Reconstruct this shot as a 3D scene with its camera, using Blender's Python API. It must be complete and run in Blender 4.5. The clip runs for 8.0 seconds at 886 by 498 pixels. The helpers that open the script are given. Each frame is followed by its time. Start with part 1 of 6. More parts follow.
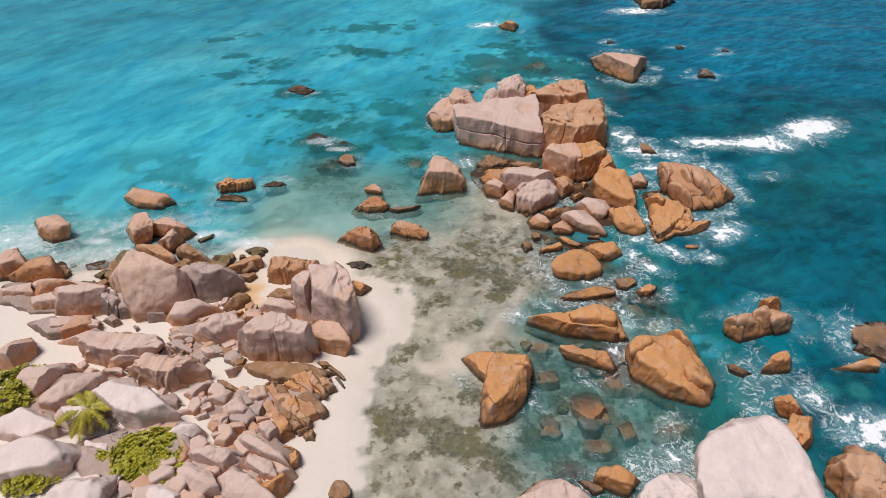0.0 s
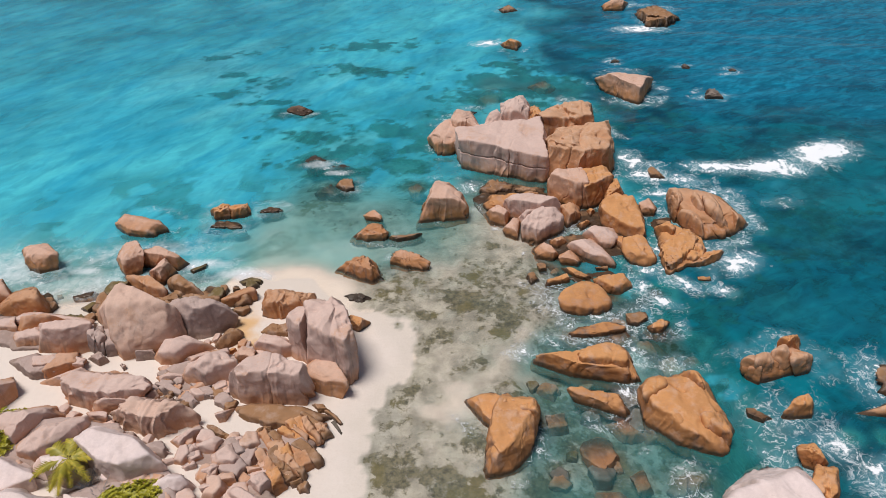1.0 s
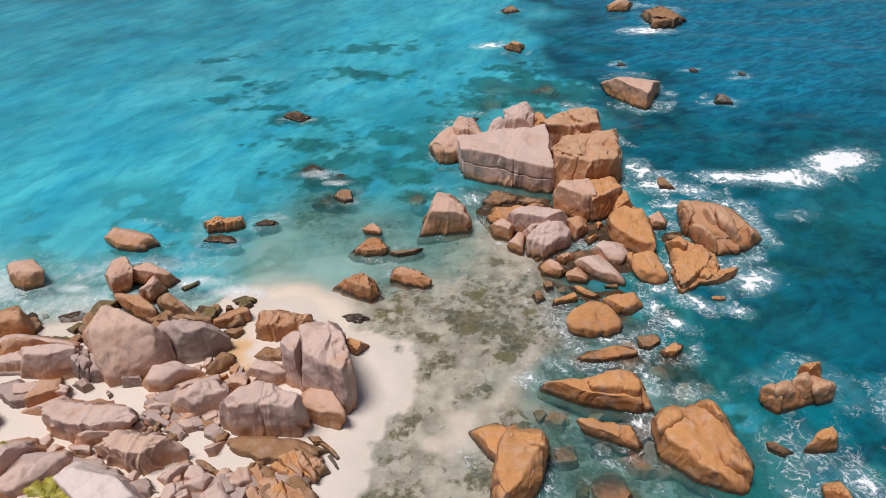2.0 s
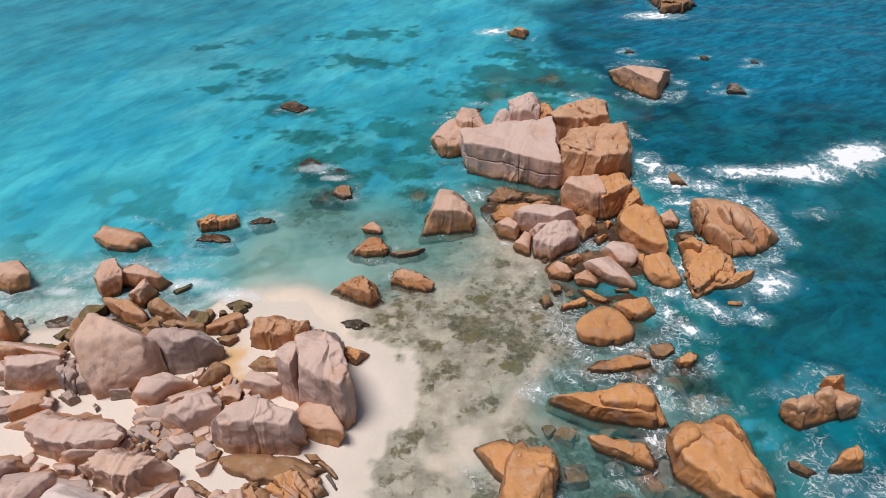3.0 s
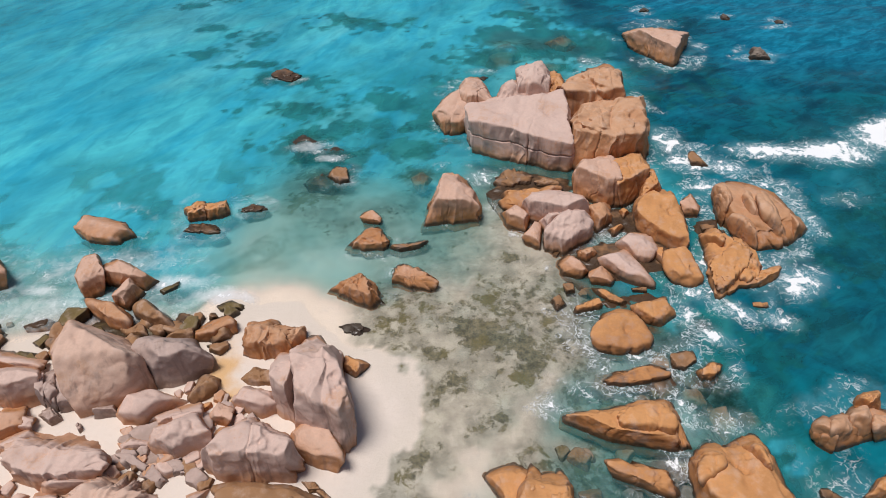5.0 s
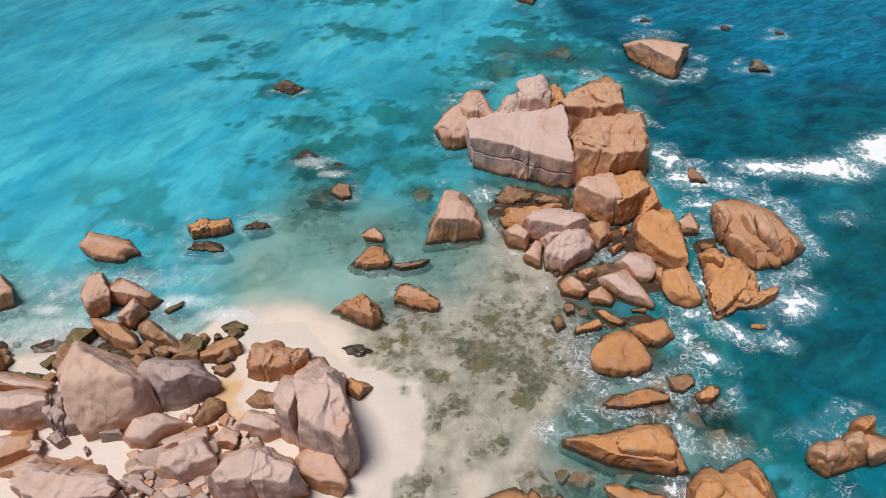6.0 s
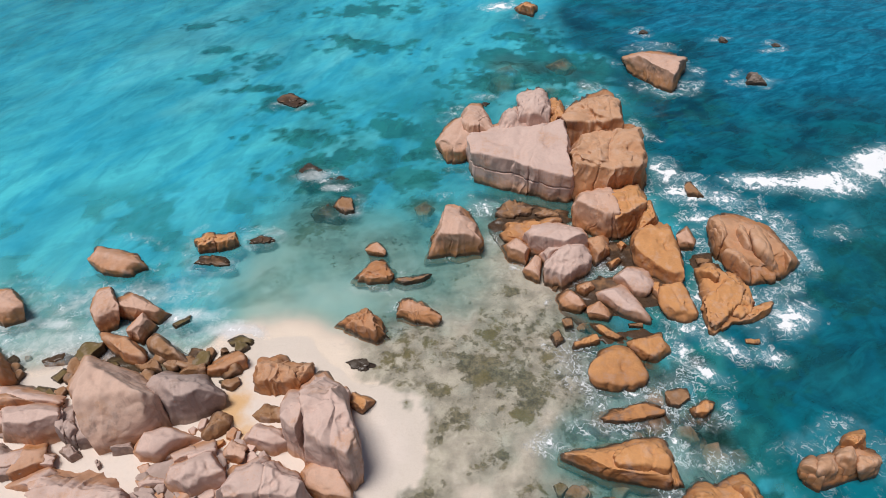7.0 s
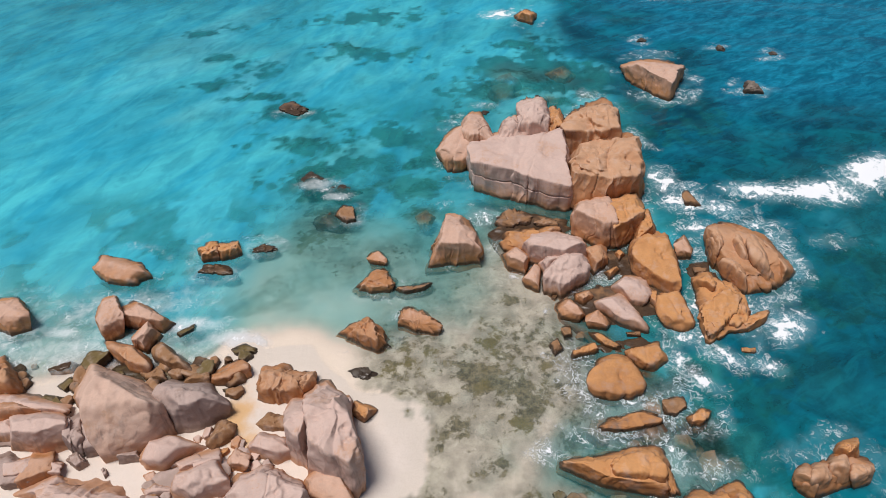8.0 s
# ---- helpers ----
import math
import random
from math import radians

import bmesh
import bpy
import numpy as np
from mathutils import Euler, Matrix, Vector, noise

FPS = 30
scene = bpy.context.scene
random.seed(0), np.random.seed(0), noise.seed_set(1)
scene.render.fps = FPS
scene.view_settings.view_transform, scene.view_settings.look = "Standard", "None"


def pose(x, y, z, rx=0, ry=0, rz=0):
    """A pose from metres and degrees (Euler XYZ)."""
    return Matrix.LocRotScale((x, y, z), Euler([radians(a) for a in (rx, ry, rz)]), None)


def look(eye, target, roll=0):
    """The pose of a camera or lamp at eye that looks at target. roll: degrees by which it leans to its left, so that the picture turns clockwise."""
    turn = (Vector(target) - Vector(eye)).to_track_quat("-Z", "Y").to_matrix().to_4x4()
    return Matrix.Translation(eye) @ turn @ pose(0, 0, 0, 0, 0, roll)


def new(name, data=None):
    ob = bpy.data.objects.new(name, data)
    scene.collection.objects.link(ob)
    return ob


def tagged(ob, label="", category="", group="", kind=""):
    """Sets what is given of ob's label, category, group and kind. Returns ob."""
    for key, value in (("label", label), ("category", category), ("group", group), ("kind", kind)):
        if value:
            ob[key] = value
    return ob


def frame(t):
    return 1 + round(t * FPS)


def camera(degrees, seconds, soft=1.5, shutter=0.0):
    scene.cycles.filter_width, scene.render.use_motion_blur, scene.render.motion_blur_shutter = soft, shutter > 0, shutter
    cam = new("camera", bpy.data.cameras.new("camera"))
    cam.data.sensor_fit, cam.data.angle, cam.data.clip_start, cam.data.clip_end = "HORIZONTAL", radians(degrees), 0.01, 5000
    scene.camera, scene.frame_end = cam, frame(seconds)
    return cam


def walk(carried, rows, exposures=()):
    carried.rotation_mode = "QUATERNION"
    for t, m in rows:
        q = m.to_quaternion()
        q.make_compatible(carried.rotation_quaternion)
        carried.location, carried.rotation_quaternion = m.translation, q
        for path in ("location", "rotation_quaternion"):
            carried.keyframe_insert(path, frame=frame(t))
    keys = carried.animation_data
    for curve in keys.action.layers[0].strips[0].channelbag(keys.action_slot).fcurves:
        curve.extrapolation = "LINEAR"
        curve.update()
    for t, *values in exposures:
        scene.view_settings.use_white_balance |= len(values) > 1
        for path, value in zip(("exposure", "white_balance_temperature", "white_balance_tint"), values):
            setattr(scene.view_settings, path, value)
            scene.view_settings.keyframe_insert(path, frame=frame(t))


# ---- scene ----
cam = camera(68.4, 8.0, soft=0.95)
PATH = [
    (0, (0.063, 1.125, 32.38), (0.052, 2.74, 31.201), -2.3),
    (0.5, (0.087, 2.451, 32.473), (0.074, 4.075, 31.306), -2.3),
    (1, (0.003, 3.787, 32.433), (-0.009, 5.423, 31.282), -2.3),
    (1.5, (-0.044, 5.183, 32.493), (-0.056, 6.818, 31.342), -2.3),
    (3, (-0.252, 9.32, 32.298), (-0.269, 10.919, 31.096), -2.4),
    (3.5, (-0.292, 10.574, 32.459), (-0.311, 12.15, 31.227), -2.5),
    (4, (-0.302, 11.807, 32.566), (-0.325, 13.351, 31.295), -2.7),
    (5.5, (-0.505, 15.1, 33.731), (-0.529, 16.582, 32.388), -2.9),
    (6, (-0.456, 15.264, 34.787), (-0.482, 16.744, 33.443), -2.9),
    (6.5, (-0.434, 15.261, 35.639), (-0.461, 16.741, 34.295), -3.0),
    (7, (-0.432, 15.239, 36.361), (-0.461, 16.72, 35.017), -3.0),
    (7.5, (-0.487, 15.183, 36.868), (-0.514, 16.665, 35.525), -3.0),
    (8, (-0.458, 15.165, 37.322), (-0.486, 16.648, 35.98), -3.0),
]
walk(cam, [(t, look(eye, target, roll)) for t, eye, target, roll in PATH])

# light: a high, thinly veiled sky with a broad soft sun
world = bpy.data.worlds.new("sky")
scene.world = world
world.use_nodes = True
wn, wl = world.node_tree.nodes, world.node_tree.links
sky = wn.new("ShaderNodeTexSky")
sky.sky_type, sky.sun_disc = "NISHITA", False
sky.sun_elevation, sky.sun_rotation = radians(73.6), radians(257.7)
sky.air_density, sky.dust_density = 1.0, 1.2
wl.new(sky.outputs["Color"], wn["Background"].inputs["Color"])
wn["Background"].inputs["Strength"].default_value = 0.050
sun = new("sun", bpy.data.lights.new("sun", "SUN"))
sun.data.energy, sun.data.angle, sun.data.color = 3.35, radians(24), (1.0, 0.958, 0.932)
sun.matrix_world = look((-23, -5, 80), (0, 0, 0))


# ---- shape tools ----
def lattice(p, seed):
    """Smooth value noise in -1..1 at the rows of p."""
    i = np.floor(p).astype(np.int64)
    f = p - i
    f = f * f * f * (f * (f * 6 - 15) + 10)
    total = 0
    for dx in (0, 1):
        for dy in (0, 1):
            for dz in (0, 1):
                k = (i[:, 0] + dx) * 374761393 + (i[:, 1] + dy) * 668265263 + (i[:, 2] + dz) * 2147483647 + seed * 144269504
                k = (k ^ (k >> 13)) * 1274126177 & 0xFFFFFFFF
                k = ((k ^ (k >> 16)) * 2246822519) & 0xFFFFFFFF
                v = (k >> 8 & 0xFFFF) / 32767.5 - 1
                w = (f[:, 0] if dx else 1 - f[:, 0]) * (f[:, 1] if dy else 1 - f[:, 1]) * (f[:, 2] if dz else 1 - f[:, 2])
                total = total + v * w
    return total


def fractal(p, seed, octaves=4, gain=0.5):
    total, a = 0, 1.0
    for o in range(octaves):
        total = total + a * lattice(p * 2.03 ** o + o * 7.3, seed + o)
        a *= gain
    return total


def way(azimuth, rise):
    a, r = radians(azimuth), radians(rise)
    return np.array((math.cos(r) * math.cos(a), math.cos(r) * math.sin(a), math.sin(r)))


BALLS = {}


def ball(level):
    if level not in BALLS:
        bm = bmesh.new()
        bmesh.ops.create_icosphere(bm, subdivisions=level + 1, radius=1)
        BALLS[level] = (np.array([v.co[:] for v in bm.verts]), np.array([[v.index for v in f.verts] for f in bm.faces]))
        bm.free()
    return BALLS[level]


def mesh_of(name, verts, faces, material, smooth=True):
    me = bpy.data.meshes.new(name)
    if isinstance(faces, np.ndarray):
        count, sides = faces.shape
        me.vertices.add(len(verts))
        me.vertices.foreach_set("co", np.ascontiguousarray(verts, dtype=np.float32).ravel())
        me.loops.add(count * sides)
        me.loops.foreach_set("vertex_index", faces.astype(np.int32).ravel())
        me.polygons.add(count)
        me.polygons.foreach_set("loop_start", np.arange(0, count * sides, sides, dtype=np.int32))
        me.update(calc_edges=True)
    else:
        me.from_pydata(np.asarray(verts).tolist(), [], faces)
    me.materials.append(material)
    if smooth:
        me.polygons.foreach_set("use_smooth", [True] * len(me.polygons))
    me.update()
    return me


# ---- materials ----
class Nodes:
    """A short way to write node trees."""

    def __init__(self, name):
        self.material = bpy.data.materials.new(name)
        self.material.use_nodes = True
        self.tree = self.material.node_tree
        self.shader = self.tree.nodes["Principled BSDF"]

    def put(self, kind, settings=(), **inputs):
        n = self.tree.nodes.new("ShaderNode" + kind)
        for k, v in dict(settings).items():
            setattr(n, k, v)
        for k, v in inputs.items():
            self.feed(n, int(k[1:]) if k[0] == "i" and k[1:].isdigit() else k.replace("_", " "), v)
        return n

    def feed(self, n, socket, v):
        s = n.inputs[socket]
        if isinstance(v, bpy.types.NodeSocket):
            self.tree.links.new(v, s)
        else:
            s.default_value = (*v, 1) if isinstance(v, tuple) and len(v) == 3 and s.type == "RGBA" else v

    def math(self, op, a, b=0.0, clamp=False):
        return self.put("Math", {"operation": op, "use_clamp": clamp}, i0=a, i1=b).outputs[0]

    def noise(self, where, scale, detail=4.0, rough=0.55, warp=0.0):
        return self.put("TexNoise", Vector=where, Scale=scale, Detail=detail, Roughness=rough, Distortion=warp).outputs["Fac"]

    def band(self, v, low, high, out_low=0.0, out_high=1.0):
        return self.put("MapRange", {"interpolation_type": "SMOOTHSTEP"}, i0=v, i1=low, i2=high, i3=out_low, i4=out_high).outputs[0]

    def mix(self, fac, a, b, blend="MIX"):
        n = self.put("Mix", {"data_type": "RGBA", "blend_type": blend})
        self.feed(n, 0, fac), self.feed(n, 6, a), self.feed(n, 7, b)
        return n.outputs[2]


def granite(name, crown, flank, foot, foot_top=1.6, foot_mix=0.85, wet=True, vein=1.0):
    """Weathered granite: crown paled as by top light, stained flank darkened as in shade, rusty foot, runnels with
    painted shade, and a wet dark band at the tide.
    """
    n = Nodes(name)
    geo = n.put("NewGeometry")
    pos, nor = geo.outputs["Position"], geo.outputs["Normal"]
    rnd = n.put("ObjectInfo").outputs["Random"]
    own = n.put("VectorMath", {"operation": "ADD"}, i0=pos, i1=n.put("CombineXYZ", X=n.math("MULTIPLY", rnd, 53.0)).outputs[0]).outputs[0]
    z = n.put("SeparateXYZ", i0=pos).outputs[2]
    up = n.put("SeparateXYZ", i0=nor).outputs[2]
    runs = n.put("Mapping", Vector=own, Scale=(1.0, 1.0, 0.16)).outputs[0]
    big, mid = n.noise(own, 0.35, 3), n.noise(own, 1.3, 5, 0.6)
    fine, grain = n.noise(own, 6.0, 6, 0.65), n.noise(own, 34.0, 3, 0.7)
    streak = n.noise(runs, 1.3, 5, 0.6, 0.5)
    # top light and side shade put into the colour, by the normal's rise
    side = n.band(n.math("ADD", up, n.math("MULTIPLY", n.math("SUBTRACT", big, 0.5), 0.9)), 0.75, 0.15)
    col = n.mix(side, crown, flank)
    rise = n.put("Attribute", {"attribute_name": "rise"}).outputs["Fac"]
    foot_line = n.math("ADD", rise, n.math("MULTIPLY", n.math("SUBTRACT", mid, 0.5), -1.8))
    col = n.mix(n.math("MULTIPLY", n.band(foot_line, foot_top, foot_top * 0.35), foot_mix), col, foot)
    col = n.mix(n.band(n.math("ADD", big, n.math("MULTIPLY", n.math("SUBTRACT", fine, 0.5), 0.5)), 0.55, 0.72, 0.0, 0.45 * vein), col, foot)
    col = n.mix(n.band(n.noise(own, 0.7, 4, 0.6), 0.35, 0.65, 0.25, 0.0), col, flank)
    col = n.mix(n.band(n.noise(own, 0.45, 5, 0.6, 0.5), 0.54, 0.70, 0.0, 0.3 * vein), col, n.mix(0.5, foot, flank))
    dark = n.math("MULTIPLY", n.band(streak, 0.52, 0.70, 0.0, 0.5 * vein), n.band(up, 0.9, 0.4))
    col = n.mix(dark, col, (0.13, 0.095, 0.085))
    # shade of runnels and creases painted in: deeper cuts mix towards dark
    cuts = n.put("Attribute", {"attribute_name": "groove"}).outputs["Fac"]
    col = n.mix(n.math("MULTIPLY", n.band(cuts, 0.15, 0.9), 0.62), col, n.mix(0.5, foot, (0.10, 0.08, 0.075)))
    col = n.mix(n.band(fine, 0.35, 0.65, 0.10, 0.0), col, (0.16, 0.10, 0.075))
    col = n.mix(n.band(mid, 0.48, 0.72, 0.0, 0.26), col, (0.66, 0.52, 0.45))
    col = n.mix(n.band(grain, 0.3, 0.7, 0.09, 0.0), col, (0.12, 0.09, 0.08))
    col = n.mix(n.band(geo.outputs["Pointiness"], 0.515, 0.60, 0.0, 0.35), col, n.mix(0.5, crown, (0.72, 0.60, 0.52)))
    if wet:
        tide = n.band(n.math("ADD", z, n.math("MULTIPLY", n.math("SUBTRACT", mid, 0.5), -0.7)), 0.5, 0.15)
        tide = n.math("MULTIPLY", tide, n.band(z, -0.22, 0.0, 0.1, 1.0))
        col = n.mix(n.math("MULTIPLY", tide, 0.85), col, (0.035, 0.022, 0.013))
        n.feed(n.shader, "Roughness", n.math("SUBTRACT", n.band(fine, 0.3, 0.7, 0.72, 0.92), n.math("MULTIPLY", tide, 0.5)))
    else:
        n.feed(n.shader, "Roughness", n.band(fine, 0.3, 0.7, 0.75, 0.95))
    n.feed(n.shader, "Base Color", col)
    n.feed(n.shader, "Specular IOR Level", 0.3)
    relief = n.math("ADD", n.math("MULTIPLY", fine, 0.35), n.math("ADD", n.math("MULTIPLY", grain, 0.08), n.math("MULTIPLY", streak, 0.7)))
    n.feed(n.shader, "Normal", n.put("Bump", Strength=0.24, Distance=0.08, Height=relief).outputs[0])
    return n.material


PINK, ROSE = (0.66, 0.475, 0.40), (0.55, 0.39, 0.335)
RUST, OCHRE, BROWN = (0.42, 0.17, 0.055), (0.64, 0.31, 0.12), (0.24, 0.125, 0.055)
# tones in order: crown as if lit, flank as if shaded, then the foot
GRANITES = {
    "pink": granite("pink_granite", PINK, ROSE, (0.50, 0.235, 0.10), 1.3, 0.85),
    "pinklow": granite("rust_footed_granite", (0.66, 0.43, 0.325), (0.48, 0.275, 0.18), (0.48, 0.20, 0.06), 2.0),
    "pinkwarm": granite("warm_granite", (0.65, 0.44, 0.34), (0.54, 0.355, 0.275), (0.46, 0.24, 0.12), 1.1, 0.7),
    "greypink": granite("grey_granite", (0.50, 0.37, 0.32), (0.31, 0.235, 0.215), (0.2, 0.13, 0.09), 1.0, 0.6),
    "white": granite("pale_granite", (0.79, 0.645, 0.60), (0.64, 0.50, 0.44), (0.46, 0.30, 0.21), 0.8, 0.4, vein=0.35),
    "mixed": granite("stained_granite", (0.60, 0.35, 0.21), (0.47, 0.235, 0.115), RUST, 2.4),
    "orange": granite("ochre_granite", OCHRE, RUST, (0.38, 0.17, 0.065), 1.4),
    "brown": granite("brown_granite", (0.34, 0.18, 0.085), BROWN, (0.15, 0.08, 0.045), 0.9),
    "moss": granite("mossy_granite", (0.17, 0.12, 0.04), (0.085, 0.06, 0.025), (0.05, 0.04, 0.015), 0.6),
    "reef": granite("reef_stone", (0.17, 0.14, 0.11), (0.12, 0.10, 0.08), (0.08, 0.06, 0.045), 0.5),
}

# ---- ground and sea ----
def smooth(a, b, v):
    s = np.clip((v - a) / (b - a), 0, 1)
    return s * s * (3 - 2 * s)


def blob(x, y, bx, by, rx, ry, turn=0.0):
    c, s = math.cos(radians(turn)), math.sin(radians(turn))
    u, v = ((x - bx) * c + (y - by) * s) / rx, ((y - by) * c - (x - bx) * s) / ry
    return np.exp(-(u * u + v * v))


def shore(x, y):
    """How far a place lies inside the outline of the beach."""
    wob = fractal(np.stack([x, y, 0 * x], 1) * 0.12, 5, 3)
    ripple = fractal(np.stack([x, y, 0 * x + 3], 1) * 0.7, 51, 3)
    edge_x = -3.3 + 1.0 * np.exp(-((y - 38) / 3.5) ** 2) - 1.9 * smooth(36.5, 31, y) - 0.5 * smooth(24, 14, y) + 0.5 * wob + 0.25 * ripple
    edge_y = 46.4 - 4.4 * smooth(-12, -6, x) - 3.6 * smooth(-15.5, -20, x + 2.2 * wob) + 0.9 * wob + 0.3 * ripple
    a, b = edge_x - x, edge_y - y
    return np.minimum(a, b) - 1.2 * np.exp(-np.abs(a - b) / 2.5), wob


def eastward(x, y):
    """1 over the deep water east of the rocks, 0 over the flat."""
    wob = fractal(np.stack([x, y, 0 * x + 9], 1) * 0.1, 8, 3)
    line = 13.5 - 5.6 * smooth(37, 43, y) + 5 * smooth(48, 56, y) - 13 * smooth(70, 86, y)
    return smooth(0, 8 + 30 * smooth(68, 88, y), x - line + (2.0 + 5 * smooth(70, 84, y)) * wob)


def lagoon_at(x, y):
    wob = fractal(np.stack([x, y, 0 * x + 4], 1) * 0.09, 3, 3)
    return smooth(51, 73, y - 2.0 * smooth(-22, -12, x) + 0.10 * np.maximum(-x - 14, 0) + 4.0 * wob)


def ground_height(x, y):
    """Beach on the west, a shallow reef flat, a turquoise lagoon to the north-west and deep water to the east."""
    inside, wob = shore(x, y)
    small = fractal(np.stack([x, y, 0 * x], 1) * 0.8, 15, 3)
    beach = 0.13 * np.maximum(inside, 0) / (1 + 0.07 * np.maximum(inside, 0))
    beach = np.minimum(beach, 0.9) * (1 - 0.55 * smooth(39, 43, y)) + 0.9 * smooth(33, 20, y) * smooth(-9, -16, x) + 0.03 * small * smooth(0, 3, inside)
    out = np.maximum(-inside, 0)
    lag = lagoon_at(x, y)
    east = eastward(x, y)
    ramp = 0.65 * smooth(44.5, 53, y + 1.6 * wob + 0.5 * small) * smooth(4, -2, x) * smooth(0, 3, out)
    depth = 0.13 * smooth(0, 5, out) + ramp + (2.3 * lag + 0.7 * smooth(64, 95, y)) * (1 - 0.4 * east) * smooth(0, 6, out)
    depth = depth + 3.0 * east * smooth(66, 92, y)
    depth = depth + (0.85 * smooth(0, 5, x - 3.0 - 3.4 * smooth(36.5, 41, y) + 1.2 * wob)) * smooth(60, 45, y) + 5.0 * east + 12 * smooth(150, 600, np.hypot(x, y))
    depth = depth + 0.7 * smooth(-15, -20, x) * smooth(42.5, 47, y) * smooth(0, 2, out)
    depth = depth * (1 + 0.12 * wob) + 0.06 * small * smooth(0, 3, out)
    return np.where(inside > 0, beach, -depth)


def sheet(name, height, material, fine):
    """A ground sheet with a fine middle, reaching the horizon."""
    def line(low, high, step, reach):
        core = list(np.arange(low, high, step))
        out, d, v = [], step, high
        while v < reach:
            out.append(v)
            d *= 1.35
            v += d
        out.append(reach)
        back, d, v = [], step, low - step
        while v > -reach:
            back.append(v)
            d *= 1.35
            v -= d
        back.append(-reach)
        return np.array(back[::-1] + core + out)
    xs, ys = line(-60, 60, fine, 4500), line(12, 125, fine, 4500)
    gx, gy = np.meshgrid(xs, ys)
    x, y = gx.ravel(), gy.ravel()
    verts = np.stack([x, y, height(x, y)], 1)
    w, k = len(xs), np.arange(len(xs) * len(ys)).reshape(len(ys), len(xs))
    quads = np.stack([k[:-1, :-1].ravel(), k[:-1, 1:].ravel(), k[1:, 1:].ravel(), k[1:, :-1].ravel()], 1)
    return new(name, mesh_of(name, verts, quads, material)), x, y


def attach(ob, key, values):
    a = ob.data.attributes.new(key, "FLOAT", "POINT")
    a.data.foreach_set("value", np.asarray(values, dtype=np.float32))


def reef_mask(x, y):
    """Weed and coral on the bottom: speckled over the flat, in soft drifts west of the island, dense in the east."""
    inside, wob = shore(x, y)
    p = np.stack([x, y, 0 * x + 6], 1)
    ragged, broad = fractal(p * 0.45, 23, 4), fractal(p * 0.16, 29, 4)
    small = fractal(p * 1.3, 37, 3)
    flat = 0.84 * smooth(-0.5, 0.6, -inside + 0.5 * wob + 0.55 * small) * smooth(-9.5, -5.0, x) * smooth(56, 46, y)
    flat = flat * (1 - 0.40 * smooth(0.15, 0.6, broad + 0.3 * ragged))
    green = 0.72 * smooth(50, 56, y + 3 * wob) * smooth(92, 74, y) * smooth(-24, -13, x - 2.5 * broad) * (0.5 + 0.5 * smooth(-0.6, 0.4, broad + 0.5 * ragged))
    m = np.maximum(flat, green)
    m = np.maximum(m, 0.85 * eastward(x, y) * smooth(-0.8, 0.3, broad + 0.4 * ragged + 0.35))
    m = np.maximum(m, 0.62 * smooth(0.05, 0.7, blob(x, y, -26, 57.5, 19, 9, -4)) * smooth(-0.25, 0.55, ragged + 0.6 * broad))
    stony = smooth(3.5, 7, x + 0.8 * wob) * smooth(25, 19, x) * smooth(41, 38.5, y) * smooth(20, 22, y)
    m = np.maximum(m, 0.62 * smooth(0.1, 0.6, blob(x, y, 1.5, 52, 6, 4.5) + 0.25 * ragged))
    m = np.maximum(m, stony * smooth(-0.9, 0.1, ragged + 0.5 * small))
    m = m - 0.3 * blob(x, y, -0.5, 37, 2.5, 6) - 0.15 * blob(x, y, 0, 26, 5, 6)
    for bx, by, r, k in WEEDS:
        m = m + k * smooth(0.22, 0.75, blob(x, y, bx, by, 1.25 * r, 0.9 * r, -20) + 0.42 * ragged + 0.15 * small) * smooth(0.03, 0.2, blob(x, y, bx, by, 1.9 * r, 1.5 * r, -20))
    for bx, by, rx, ry, a in PATCHES:
        m = np.maximum(m, 1.0 * smooth(0.0, 1.0, blob(x, y, bx, by, 1.35 * rx, 1.5 * ry, a) + 0.52 * ragged + 0.28 * small) * smooth(0.08, 0.5, blob(x, y, bx, by, 2.0 * rx, 2.2 * ry, a)))
    return np.clip(m, 0, 1.3)


WEEDS = [(1.0, 42.8, 1.8, 0.6), (3.6, 41.7, 1.6, 0.55), (-1.7, 41.4, 0.7, 0.4), (-0.7, 38.9, 1.0, 0.42), (3.7, 39.3, 1.0, 0.5), (-2.2, 37.6, 0.6, 0.3), (-1.6, 33.5, 1.3, 0.35), (0.9, 30.0, 1.4, 0.35),
         (-3.3, 27.5, 1.5, 0.35), (1.9, 46.2, 0.6, 0.35), (3.6, 50.6, 0.9, 0.4), (-0.2, 26.0, 1.8, 0.35), (2.6, 24.4, 1.6, 0.35), (1.9, 36.2, 0.8, 0.3), (-1.2, 30.8, 0.9, 0.3), (5.8, 26.0, 1.4, 0.35), (0.4, 35.3, 0.8, 0.3)]
